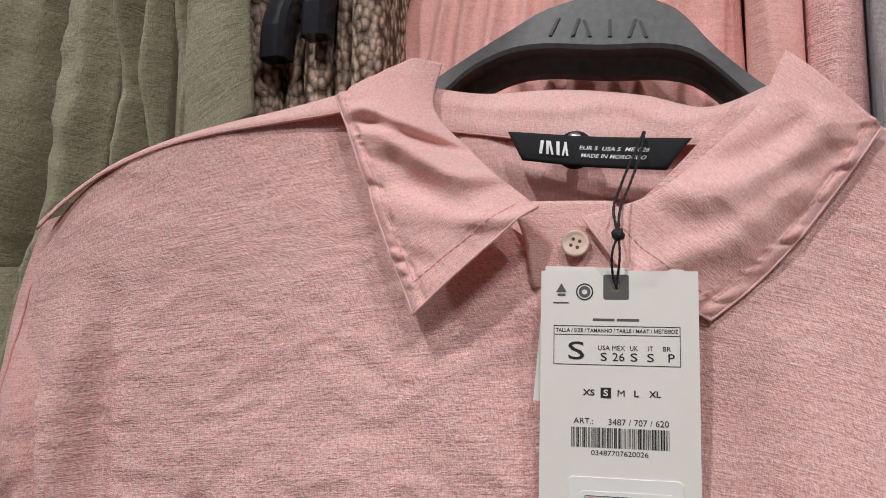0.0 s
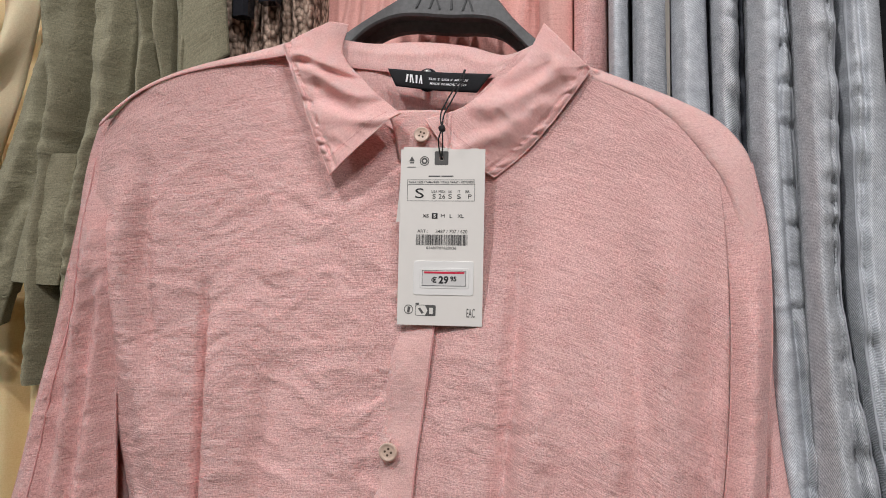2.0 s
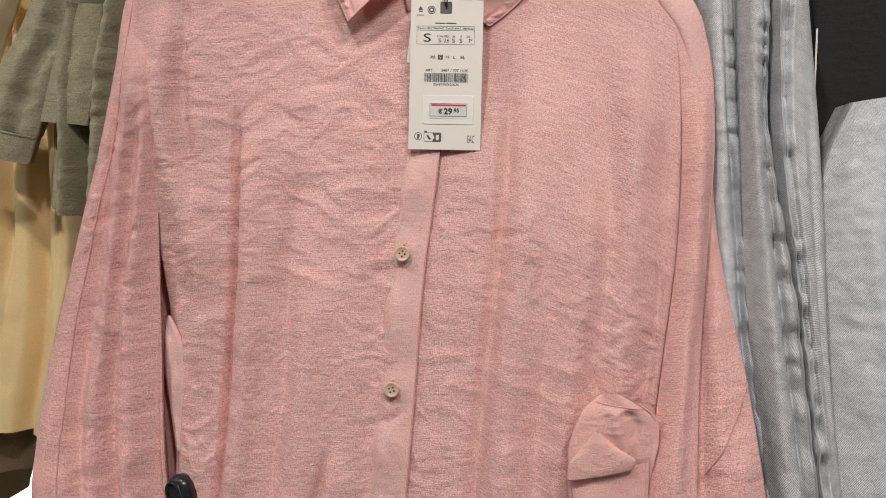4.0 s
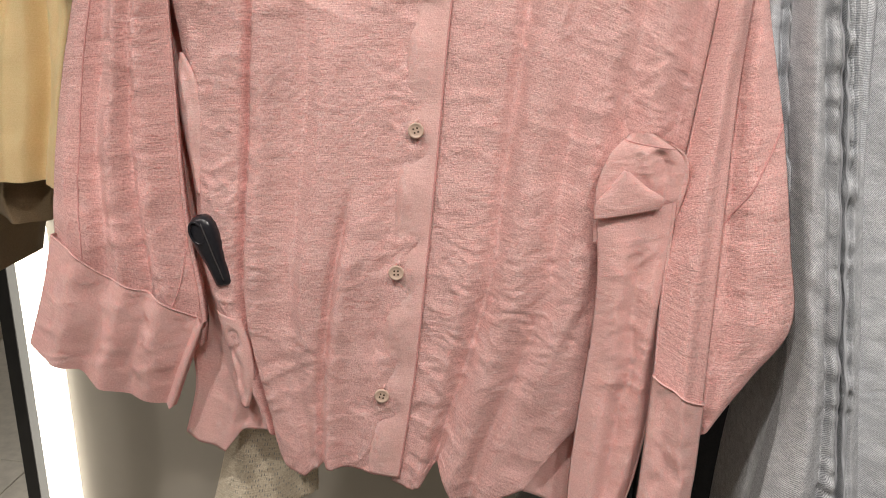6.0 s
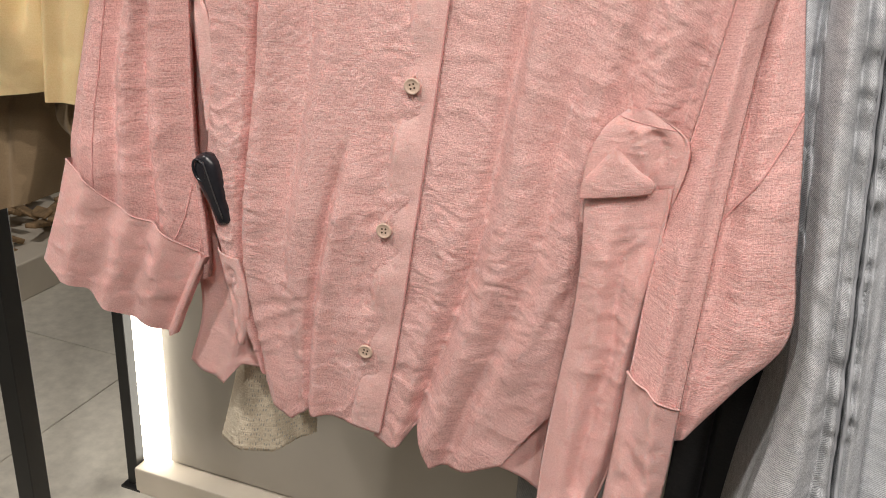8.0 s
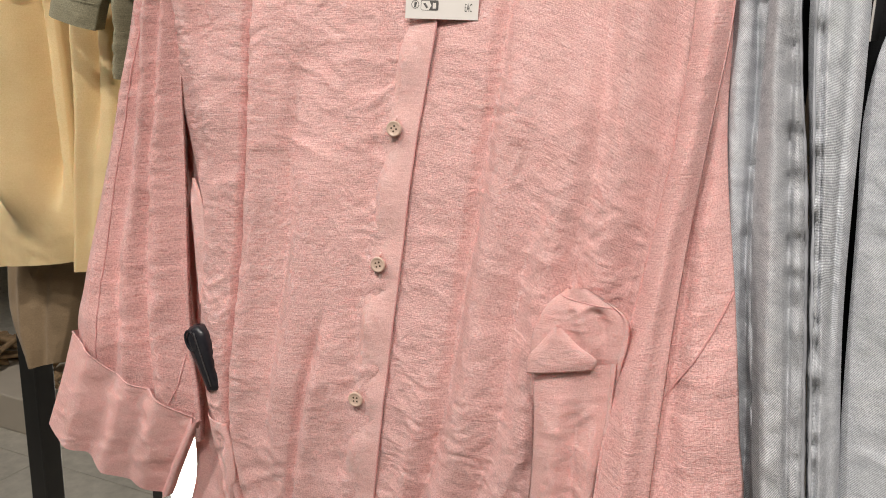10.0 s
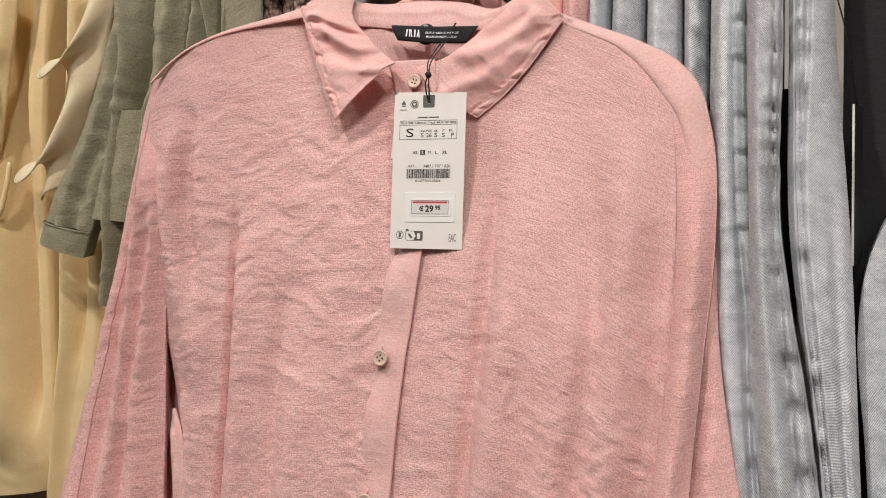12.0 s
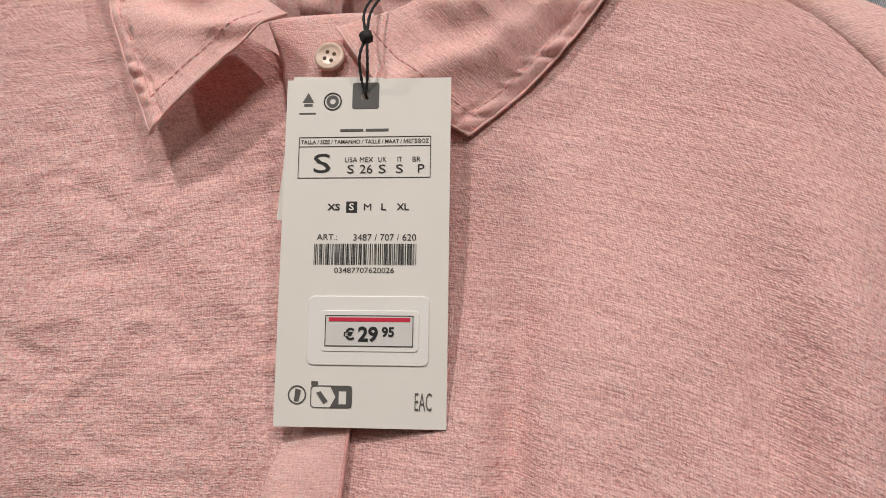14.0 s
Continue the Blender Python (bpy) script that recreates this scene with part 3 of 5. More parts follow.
LEFT = Sheet(flat([(-0.269, 1.468, -0.139, 1.530), (-0.272, 1.450, -0.105, 1.500), (-0.274, 1.43, -0.045, 1.462), (-0.280, 1.38, -0.012, 1.40),
                   (-0.270, 1.32, -0.014, 1.32), (-0.257, 1.222, -0.024, 1.222), (-0.247, 1.10, -0.031, 1.10), (-0.242, 1.0, -0.038, 0.99),
                   (-0.222, 0.93, -0.046, 0.90), (-0.190, 0.865, -0.059, 0.802)], 0.006), 190, 400, 0.006,
             folds=[(0.335, 0.15, 0.22, 1.0, 0.0032, -0.012), (0.385, 0.22, 0.26, 1.0, 0.012, 0.009), (0.22, 0.06, 0.3, 1.0, 0.016, 0.008), (0.62, 0.46, 0.40, 1.0, 0.018, 0.009), (0.54, 0.38, 0.3, 1.0, 0.008, -0.006),
                    (0.69, 0.47, 0.62, 1.0, 0.004, -0.008), (0.74, 0.55, 0.64, 1.0, 0.009, 0.006), (0.50, 0.34, 0.70, 1.0, 0.008, 0.005), (0.10, 0.12, 0.08, 0.5, 0.012, 0.008), (0.17, 0.15, 0.06, 0.4, 0.007, -0.007),
                    (0.46, 0.42, 0.2, 0.6, 0.020, 0.005), (0.86, 0.80, 0.30, 0.95, 0.008, -0.004)],
             crush=0.0028, seed=1, smooth_above=(1.30, 0.35), wrap=((0.010, 0.016, 1.28), None), top=[(0, 0.007), (0.2, 0.018), (0.5, 0.018), (0.8, 0.011), (1, 0.003)],
             hem=[(0, 0), (0.12, -0.024), (0.24, -0.042), (0.34, -0.045), (0.47, -0.022), (0.6, -0.014), (0.81, -0.010), (1, 0)], hem_from=0.86)
LEFT.build("front_panel", PINK, shirt)
RIGHT = Sheet(flat([(0.040, 1.526, 0.104, 1.506), (0.005, 1.487, 0.159, 1.472), (-0.03, 1.456, 0.189, 1.434), (-0.018, 1.40, 0.201, 1.376), (-0.020, 1.32, 0.205, 1.30),
                    (-0.030, 1.222, 0.202, 1.20), (-0.038, 1.10, 0.190, 1.10), (-0.044, 0.99, 0.176, 0.99), (-0.054, 0.90, 0.135, 0.90), (-0.066, 0.80, 0.092, 0.87)], 0.0065),
              170, 400, 0.006,
              folds=[(0.30, 0.26, 0.20, 1.0, 0.007, -0.009), (0.38, 0.36, 0.30, 1.0, 0.014, 0.009), (0.60, 0.60, 0.3, 0.95, 0.018, 0.009), (0.52, 0.46, 0.45, 1.0, 0.008, -0.006),
                     (0.76, 0.74, 0.15, 0.75, 0.014, 0.009), (0.68, 0.66, 0.2, 0.7, 0.010, -0.006), (0.87, 0.83, 0.22, 0.75, 0.008, -0.006), (0.20, 0.16, 0.66, 1.0, 0.008, 0.006), (0.70, 0.62, 0.5, 0.9, 0.007, -0.004), (0.13, 0.13, 0.12, 0.36, 0.034, -0.007)],
              crush=0.0026, seed=2, smooth_above=(1.18, 0.6), bend=1.5,
              hem=[(0, -0.004), (0.11, -0.016), (0.18, -0.015), (0.27, 0.004), (0.38, -0.042), (0.6, -0.055), (0.786, -0.051), (0.97, -0.014), (1, 0)], hem_from=0.86)
RIGHT.build("front_panel", PINK, shirt)
BACK = Sheet([(-0.262, 0.330, 1.474, 0.19, 0.372, 1.452), (-0.285, 0.330, 1.38, 0.19, 0.36, 1.36), (-0.310, 0.320, 1.2, 0.185, 0.345, 1.2), (-0.305, 0.308, 1.05, 0.17, 0.325, 1.05), (-0.275, 0.302, 0.95, 0.155, 0.31, 0.95),
              (-0.256, 0.288, 0.88, 0.150, 0.295, 0.85), (-0.265, 0.278, 0.822, 0.128, 0.285, 0.758)], 110, 180, -0.006,
             folds=[(0.1, 0.1, 0.6, 1, 0.01, 0.008), (0.5, 0.5, 0.3, 1, 0.02, -0.008), (0.75, 0.8, 0.4, 1, 0.015, 0.01), (0.52, 0.52, 0, 0.4, 0.085, -0.022)], crush=0.0016, seed=3,
             top=[(0, 0), (0.30, 0.052), (0.45, 0.062), (0.58, 0.060), (0.74, 0.052), (1, 0)],
             hem=[(0, 0.005), (0.03, -0.004), (0.10, -0.004), (0.14, 0.02), (0.3, 0.03), (0.6, 0.035), (0.8, 0.03), (0.93, 0.01), (1, 0)], hem_from=0.8)
BACK.build("back_panel", PINK_SMOOTH, shirt)
# the vent beside the alarm: the front edge rolls over
VENT = Sheet(flat([(-0.222, 0.958, -0.200, 0.952), (-0.214, 0.925, -0.192, 0.925), (-0.208, 0.895, -0.190, 0.892), (-0.206, 0.868, -0.196, 0.866)], -0.004), 18, 40, 0.005, folds=[(0.4, 0.3, 0.1, 1, 0.004, -0.005)], crush=0.0008, seed=18)
VENT.build("side_vent", PINK_SMOOTH, shirt)

SIDE = Sheet([(-0.2515, 0.299, 1.178, -0.2485, 0.297, 1.178), (-0.256, 0.300, 1.165, -0.238, 0.292, 1.162), (-0.258, 0.300, 1.14, -0.233, 0.290, 1.14), (-0.253, 0.299, 1.10, -0.233, 0.289, 1.10), (-0.246, 0.296, 1.06, -0.235, 0.288, 1.06)], 18, 60, 0.004, folds=[(0.5, 0.6, 0.1, 1, 0.004, 0.003)], crush=0.0012, seed=22)
SIDE.build("side_fold", PINK_SMOOTH, shirt)

YOKE_L = Sheet([(x, float(front_y(z1, x)) + 0.003, z1, x - 0.002, float(front_y(z0, x)) - 0.0046 * float(ease((x + 0.285) / 0.04)), z0) for x, z1, z0 in
                ((-0.108, 1.552, 1.536), (-0.130, 1.545, 1.530), (-0.168, 1.533, 1.523), (-0.192, 1.526, 1.518), (-0.217, 1.517, 1.510), (-0.241, 1.505, 1.497), (-0.258, 1.492, 1.483), (-0.270, 1.481, 1.472))], 16, 80, 0.003, crush=0.0005, seed=4)
YOKE_L.build("yoke", PINK_SMOOTH, shirt)
YOKE_R = Sheet([(xa, float(front_y(za, xa)) + 0.012, za, xb - 0.001, float(front_y(zb, xb)) + 0.0050, zb) for xa, za, xb, zb in
                ((0.080, 1.519, 0.083, 1.506), (0.125, 1.497, 0.118, 1.490), (0.155, 1.482, 0.140, 1.477), (0.183, 1.464, 0.160, 1.458), (0.200, 1.441, 0.175, 1.438), (0.207, 1.405, 0.186, 1.420), (0.211, 1.375, 0.195, 1.385), (0.2075, 1.345, 0.2035, 1.350), (0.2065, 1.32, 0.2060, 1.32))], 20, 90, 0.0045, crush=0.0006, seed=5)
YOKE_R.build("yoke", PINK_SMOOTH, shirt)
tube("shoulder_seam", [YOKE_L.at(0.94, v) - np.array((0, 0.0002, 0)) for v in np.linspace(0, 1, 60)], 0.00045, PINK_SEAM_AND_SHADE, shirt)
tube("shoulder_seam", [YOKE_R.at(0.90, v) - np.array((0, 0.0002, 0)) for v in np.linspace(0, 1, 60)], 0.00045, PINK_SEAM_AND_SHADE, shirt)

# the sleeve that hangs straight
SLEEVE = Sheet([(-0.280, 0.306, 1.478, -0.262, 0.306, 1.482), (-0.287, 0.303, 1.453, -0.259, 0.303, 1.452), (-0.297, 0.296, 1.38, -0.253, 0.298, 1.385), (-0.330, 0.292, 1.25, -0.256, 0.296, 1.265), (-0.349, 0.281, 1.162, -0.254, 0.292, 1.165),
                (-0.350, 0.251, 1.072, -0.247, 0.283, 1.045), (-0.344, 0.234, 1.026, -0.235, 0.279, 0.938), (-0.345, 0.236, 1.006, -0.240, 0.283, 0.920)], 90, 270, 0.012,
               folds=[(0.55, 0.48, 0.10, 1, 0.008, 0.007), (0.38, 0.32, 0.15, 1, 0.007, -0.008), (0.8, 0.78, 0.12, 1, 0.010, 0.007), (0.66, 0.62, 0.2, 1, 0.005, -0.007), (0.15, 0.12, 0.3, 1, 0.008, 0.003)],
               crush=0.0025, seed=6, depth=0.03, taper=0.25)
sleeve = SLEEVE.build("sleeve", PINK, shirt)
CUFF = Sheet([(-0.343, 0.227, 1.034, -0.233, 0.272, 0.946), (-0.348, 0.216, 0.994, -0.246, 0.266, 0.912), (-0.361, 0.206, 0.943, -0.263, 0.260, 0.866)], 64, 60, 0.012,
             folds=[(0.2, 0.2, 0, 1, 0.010, 0.004), (0.35, 0.38, 0, 1, 0.009, -0.004), (0.5, 0.52, 0, 1, 0.009, 0.003), (0.62, 0.66, 0, 1, 0.007, -0.004), (0.75, 0.82, 0, 1, 0.010, 0.004), (0.9, 0.95, 0, 1, 0.006, -0.002)],
             crush=0.0020, seed=7, depth=0.026, top=[(0, 0), (0.2, 0.002), (0.35, -0.005), (0.65, 0.004), (1, 0)],
             hem=[(0, 0), (0.18, -0.004), (0.35, 0.001), (0.5, -0.006), (0.86, -0.001), (1, 0)], hem_from=0.4)
CUFF.build("cuff", PINK_SMOOTH, sleeve)
tube("cuff_seam", CUFF.line(0.0, 0.01, 1.0, 0.01, 60, 0.0006), 0.0006, PINK_STITCH, sleeve, wobble=0.35)
tube("sleeve_seam", SLEEVE.line(0.30, 0.06, 0.20, 1.0, 90, 0.0002), 0.0007, PINK_SEAM_AND_SHADE, sleeve)
tube("cuff_slit", SLEEVE.line(0.93, 0.86, 0.72, 1.0, 20, 0.0004), 0.0006, PINK_SEAM_AND_SHADE, sleeve)

# the sleeve that is folded forward: roll, cuff, outer wing
ROLL = Sheet([(0.180, 0.338, 1.430, 0.203, 0.344, 1.436), (0.184, 0.331, 1.395, 0.2105, 0.338, 1.400), (0.186, 0.321, 1.33, 0.213, 0.324, 1.33), (0.183, 0.307, 1.25, 0.207, 0.306, 1.25), (0.170, 0.289, 1.14, 0.200, 0.281, 1.15), (0.157, 0.268, 1.04, 0.197, 0.256, 1.04),
              (0.154, 0.242, 0.940, 0.195, 0.238, 0.919)], 44, 170, 0.012, folds=[(0.45, 0.55, 0.1, 1, 0.008, 0.003), (0.75, 0.8, 0.4, 1, 0.005, -0.003)], crush=0.0020, seed=8, depth=0.010, taper=0.25, power=2)
roll = ROLL.build("sleeve", PINK, shirt)
CUFF2 = Sheet([(0.153, 0.235, 0.947, 0.195, 0.233, 0.926), (0.152, 0.234, 0.88, 0.195, 0.232, 0.865), (0.150, 0.233, 0.812, 0.192, 0.231, 0.806)], 30, 50, 0.009,
              folds=[(0.3, 0.35, 0, 1, 0.007, -0.004), (0.6, 0.7, 0, 1, 0.006, 0.004)], crush=0.0026, seed=9, depth=0.014)
CUFF2.build("cuff", PINK_SMOOTH, roll)
tube("cuff_seam", CUFF2.line(0, 0.01, 1, 0.01, 30, 0.001), 0.0008, PINK_STITCH, roll, wobble=0.25)
WING = Sheet([(0.203, 0.345, 1.36, 0.212, 0.348, 1.36), (0.196, 0.318, 1.24, 0.217, 0.316, 1.25), (0.189, 0.288, 1.12, 0.238, 0.279, 1.13), (0.184, 0.268, 1.04, 0.250, 0.264, 1.05), (0.182, 0.256, 0.98, 0.257, 0.255, 0.985),
              (0.183, 0.250, 0.93, 0.232, 0.25, 0.943), (0.190, 0.247, 0.885, 0.205, 0.247, 0.897)], 44, 150, 0.007,
             folds=[(0.55, 0.5, 0.25, 0.9, 0.010, 0.006), (0.30, 0.30, 0.2, 1, 0.007, -0.005), (0.8, 0.8, 0.5, 0.9, 0.010, 0.005)], crush=0.0024, seed=10, depth=0.014)
wing = WING.build("sleeve_wing", PINK, shirt)
tube("wing_seam", WING.line(0.16, 0.635, 0.99, 0.475, 40, 0.0006), 0.0007, PINK_SEAM_AND_SHADE, wing)

# the shirt tail and the turned-up corner between body and sleeve
TAIL = Sheet([(0.100, 0.258, 1.072, 0.162, 0.268, 1.080), (0.104, 0.256, 1.031, 0.161, 0.266, 1.039), (0.104, 0.257, 0.972, 0.160, 0.264, 0.958), (0.099, 0.258, 0.903, 0.157, 0.262, 0.885), (0.095, 0.258, 0.83, 0.148, 0.260, 0.82),
              (0.096, 0.256, 0.775, 0.129, 0.257, 0.752)], 50, 160, 0.008, folds=[(0.28, 0.36, 0.05, 1, 0.010, 0.004), (0.58, 0.62, 0.05, 0.9, 0.007, -0.006), (0.80, 0.85, 0.1, 1, 0.006, 0.004)], crush=0.0018, seed=11, depth=0.008)
TAIL.build("shirt_tail", PINK_SMOOTH, shirt)
FLAP = Sheet([(0.122, 0.264, 1.1325, 0.138, 0.264, 1.133), (0.107, 0.258, 1.116, 0.166, 0.269, 1.115), (0.099, 0.257, 1.093, 0.169, 0.269, 1.098), (0.0985, 0.258, 1.070, 0.166, 0.269, 1.079), (0.0995, 0.260, 1.045, 0.162, 0.271, 1.060)], 54, 70, 0.005,
             folds=[(0.40, 0.72, 0.15, 0.8, 0.007, 0.004), (0.62, 0.86, 0.2, 1, 0.007, -0.005)], crush=0.0012, seed=12, depth=0.006)
flap = FLAP.build("turned_corner", PINK_SMOOTH, shirt)
BEAK = Sheet([(0.118, 0.2525, 1.106, 0.122, 0.2525, 1.105), (0.108, 0.2510, 1.092, 0.136, 0.2510, 1.094), (0.0985, 0.2510, 1.077, 0.150, 0.2520, 1.084), (0.0983, 0.2515, 1.066, 0.148, 0.2530, 1.077)], 40, 40, 0.003, crush=0.0010, seed=21)
BEAK.build("folded_edge", PINK_SMOOTH, flap, thick=0.0012)
tube("corner_seam", FLAP.line(0.02, 0.10, 0.98, 0.22, 30, 0.0002), 0.0004, PINK_SEAM_AND_SHADE, flap)

# placket; the shadow at its overlapping edge is coloured in as a dark tube
PLACKET = Sheet(flat([(-0.050, 1.462, -0.022, 1.462), (-0.043, 1.40, -0.012, 1.40), (-0.045, 1.32, -0.0135, 1.32), (-0.055, 1.222, -0.0235, 1.222), (-0.063, 1.10, -0.0305, 1.10),
                      (-0.070, 0.99, -0.0375, 0.99), (-0.079, 0.90, -0.0455, 0.90), (-0.092, 0.806, -0.0585, 0.802)], 0.0020), 30, 260, 0.001, crush=0.0016, seed=13, wrap=((0.0045, 0.009, 9.0), None),
                dimples=[d for z in (1.345, 1.236, 1.123, 1.004, 0.888) for d in ((0.30, z - 0.020, 0.015, 0.014, -0.0028), (0.35, z - 0.052, 0.016, 0.018, 0.0030), (0.55, z + 0.022, 0.016, 0.012, -0.0018))])
placket = PLACKET.build("placket", PINK_SMOOTH, shirt, "smooth pink button band")
tube("placket_edge_shade", PLACKET.line(0.995, 0.0, 0.995, 1.0, 120, 0.0002), 0.0007, PINK_SEAM_AND_SHADE, placket)
for sheet in (LEFT, RIGHT):
    stitches("hem_stitching", sheet.line(0.02, 0.985, 0.98, 0.985, 90), PINK_STITCH, shirt, 0.003, 0.0003)

# collar
COLLAR_L = Sheet([(-0.137, 0.333, 1.534, -0.096, 0.366, 1.557), (-0.129, 0.329, 1.517, -0.094, 0.348, 1.530), (-0.121, 0.326, 1.499, -0.072, 0.334, 1.505), (-0.107, 0.321, 1.465, -0.056, 0.328, 1.490), (-0.092, 0.317, 1.432, -0.040, 0.324, 1.477)],
                 84, 120, 0.007, folds=[(0.12, 0.95, 0.08, 0.46, 0.007, 0.007), (0.05, 1.0, 0.14, 0.55, 0.007, -0.006), (0.35, 1.0, 0.25, 0.8, 0.009, 0.006), (0.2, 0.7, 0.4, 0.9, 0.008, -0.005), (0.3, 0.9, 0.6, 1.0, 0.006, 0.003)], crush=0.0019, seed=14, pucker=[(0.055, 0.055, 0.0035, 0.0034, 0.006), (0.115, 0.115, 0.0016, -0.0030, 0.004)], dimples=[(0.5, 1.518, 0.016, 0.006, 0.004), (0.3, 1.490, 0.014, 0.006, -0.003), (0.5, 1.474, 0.016, 0.006, 0.003), (0.2, 1.455, 0.010, 0.005, -0.002)], top=[(0, 0), (0.35, 0.002), (0.75, 0.005), (1, 0)])
collar = COLLAR_L.build("collar_leaf", PINK_SMOOTH, shirt, thick=0.0012)
COLLAR_R = Sheet([(0.060, 0.360, 1.545, 0.0945, 0.357, 1.508), (0.047, 0.352, 1.519, 0.0775, 0.354, 1.484), (0.030, 0.344, 1.502, 0.0605, 0.350, 1.462), (0.006, 0.335, 1.482, 0.0435, 0.345, 1.444), (-0.023, 0.331, 1.473, 0.0265, 0.340, 1.430)],
                 84, 120, 0.004, folds=[(0.70, 0.15, 0.05, 0.8, 0.010, 0.006), (0.8, 0.5, 0.3, 1, 0.008, 0.005), (0.5, 0.1, 0.1, 0.6, 0.007, -0.005), (0.9, 0.5, 0.1, 0.6, 0.006, -0.004)], crush=0.0019, seed=15, pucker=[(0.945, 0.945, 0.0035, 0.0036, 0.006), (0.885, 0.885, 0.0016, -0.0032, 0.004)], hem=[(0, 0), (0.3, -0.008), (1, 0)])
collar2 = COLLAR_R.build("collar_leaf", PINK_SMOOTH, shirt, thick=0.0012)
for sheet, own in ((COLLAR_L, collar), (COLLAR_R, collar2)):
    u = 0.10 if sheet is COLLAR_L else 0.90
    stitches("collar_stitching", sheet.line(u, 0.04, u, 0.92, 60, 0.0003), PINK_SEAM_AND_SHADE, own, 0.0034, 0.00026)
    stitches("collar_stitching", sheet.line(0.09, 0.92, 0.94, 0.92, 60, 0.0003), PINK_SEAM_AND_SHADE, own, 0.0034, 0.00026)
    tube("collar_edge", sheet.line(0.0 if sheet is COLLAR_L else 1.0, 0, 0.0 if sheet is COLLAR_L else 1.0, 1, 40, 0), 0.0006, PINK_SMOOTH, own)
    tube("collar_edge", sheet.line(0.0, 1.0, 1.0, 1.0, 40, 0), 0.0006, PINK_SMOOTH, own)
STAND = Sheet([(-0.108, 0.360, 1.545, -0.110, 0.350, 1.522), (-0.080, 0.378, 1.543, -0.080, 0.366, 1.520), (-0.042, 0.383, 1.543, -0.045, 0.371, 1.515), (0.000, 0.382, 1.536, -0.005, 0.371, 1.511), (0.028, 0.378, 1.527, 0.024, 0.368, 1.508), (0.058, 0.362, 1.532, 0.050, 0.350, 1.502)],
              16, 70, 0.003, crush=0.0009, seed=16, folds=[(0.35, 0.35, 0, 1, 0.004, 0.002)])
stand = STAND.build("collar_stand", PINK_SMOOTH, shirt)
tube("stand_seam", STAND.line(0.99, 0.02, 0.99, 0.98, 50, 0.0006), 0.0006, PINK_SEAM_AND_SHADE, stand)
BAND = Sheet([(-0.056, 0.341, 1.482, -0.010, 0.338, 1.480), (-0.050, 0.340, 1.466, -0.006, 0.336, 1.462), (-0.046, 0.338, 1.444, -0.002, 0.334, 1.440)], 20, 20, 0.002, crush=0.0006, seed=17)
BAND.build("button_band", PINK_SMOOTH, shirt)


def button(x, y, z, r, tilt=0.0, turn=20):
    """A four-hole shirt button, facing the front."""
    prof = [(0.0, 0.0), (0.55, 0.0), (0.70, -0.03), (0.82, -0.13), (0.93, -0.12), (1.0, -0.02), (1.0, 0.16), (0.9, 0.24), (0.0, 0.24)]
    n = 30
    verts, faces = [], []
    for k in range(n):
        a = 2 * math.pi * k / n
        verts += [(r * p * math.cos(a), r * h, r * p * math.sin(a)) for p, h in prof]
    m = len(prof)
    for k in range(n):
        for j in range(m - 1):
            a, b = k * m + j, ((k + 1) % n) * m + j
            faces.append((a, a + 1, b + 1, b))
    ob = link_mesh("button", verts, faces, BUTTON, shirt, "pale horn-coloured four-hole button")
    ob.matrix_basis = pose(x, y, z, tilt, turn, 0)
    for s, t in ((-1, -1), (-1, 1), (1, -1), (1, 1)):
        h = part("hole", slab_bm(circle(s * 0.24 * r, t * 0.24 * r, 0.13 * r, 10), -0.03 * r, 0.02 * r), BUTTON_HOLE, ob)
    return ob


BUTTONS = [(-0.026, 0.3315, 1.462, 0.0059), (-0.034, 0.317, 1.345, 0.0066), (-0.042, 0.3005, 1.236, 0.0066), (-0.048, 0.2855, 1.123, 0.0066), (-0.061, 0.2705, 1.004, 0.0066), (-0.073, 0.2675, 0.888, 0.0066)]
for k, (x, y, z, r) in enumerate(BUTTONS):
    button(x, y, z, r, -6 if k else -12, 20 + 17 * k)
    if k:
        tube("buttonhole", [(x + 0.001, y + 0.002, z + 0.006), (x + 0.0015, y + 0.0015, z + 0.0085), (x + 0.002, y + 0.002, z + 0.0105)], 0.0007, PINK_STITCH, placket)

# neck label
LABEL_S = Sheet([(-0.061, 0.3585, 1.518, -0.054, 0.3575, 1.504), (-0.020, 0.3605, 1.513, -0.024, 0.3575, 1.499), (0.021, 0.3585, 1.509, 0.010, 0.3575, 1.4955)], 8, 30, 0.001)
label_ob = LABEL_S.build("neck_label", LABEL, shirt, "black woven neck label with white lettering", thick=0.0005)


def on_label(name, body, u0, u1, v0, v1, bold=0.0):
    """Writing or bars on the slanted label; u down, v along."""
    holder = writing(name, body, v0, v1, -u1, -u0, WHITE_THREAD, label_ob, 0.0, bold) if body else None
    me = holder.data
    co = np.empty(len(me.vertices) * 3)
    me.vertices.foreach_get("co", co)
    co = co.reshape(-1, 3)
    for k in range(len(co)):
        co[k] = LABEL_S.at(-co[k, 2], co[k, 0]) - np.array((0, 0.0009, 0))
    me.vertices.foreach_set("co", co.ravel())
    me.update()


on_label("size_line", "EUR S  USA S  MEX 26", 0.33, 0.46, 0.41, 0.82, 0.01)
on_label("origin_line", "MADE IN MOROCCO", 0.58, 0.71, 0.43, 0.83, 0.01)


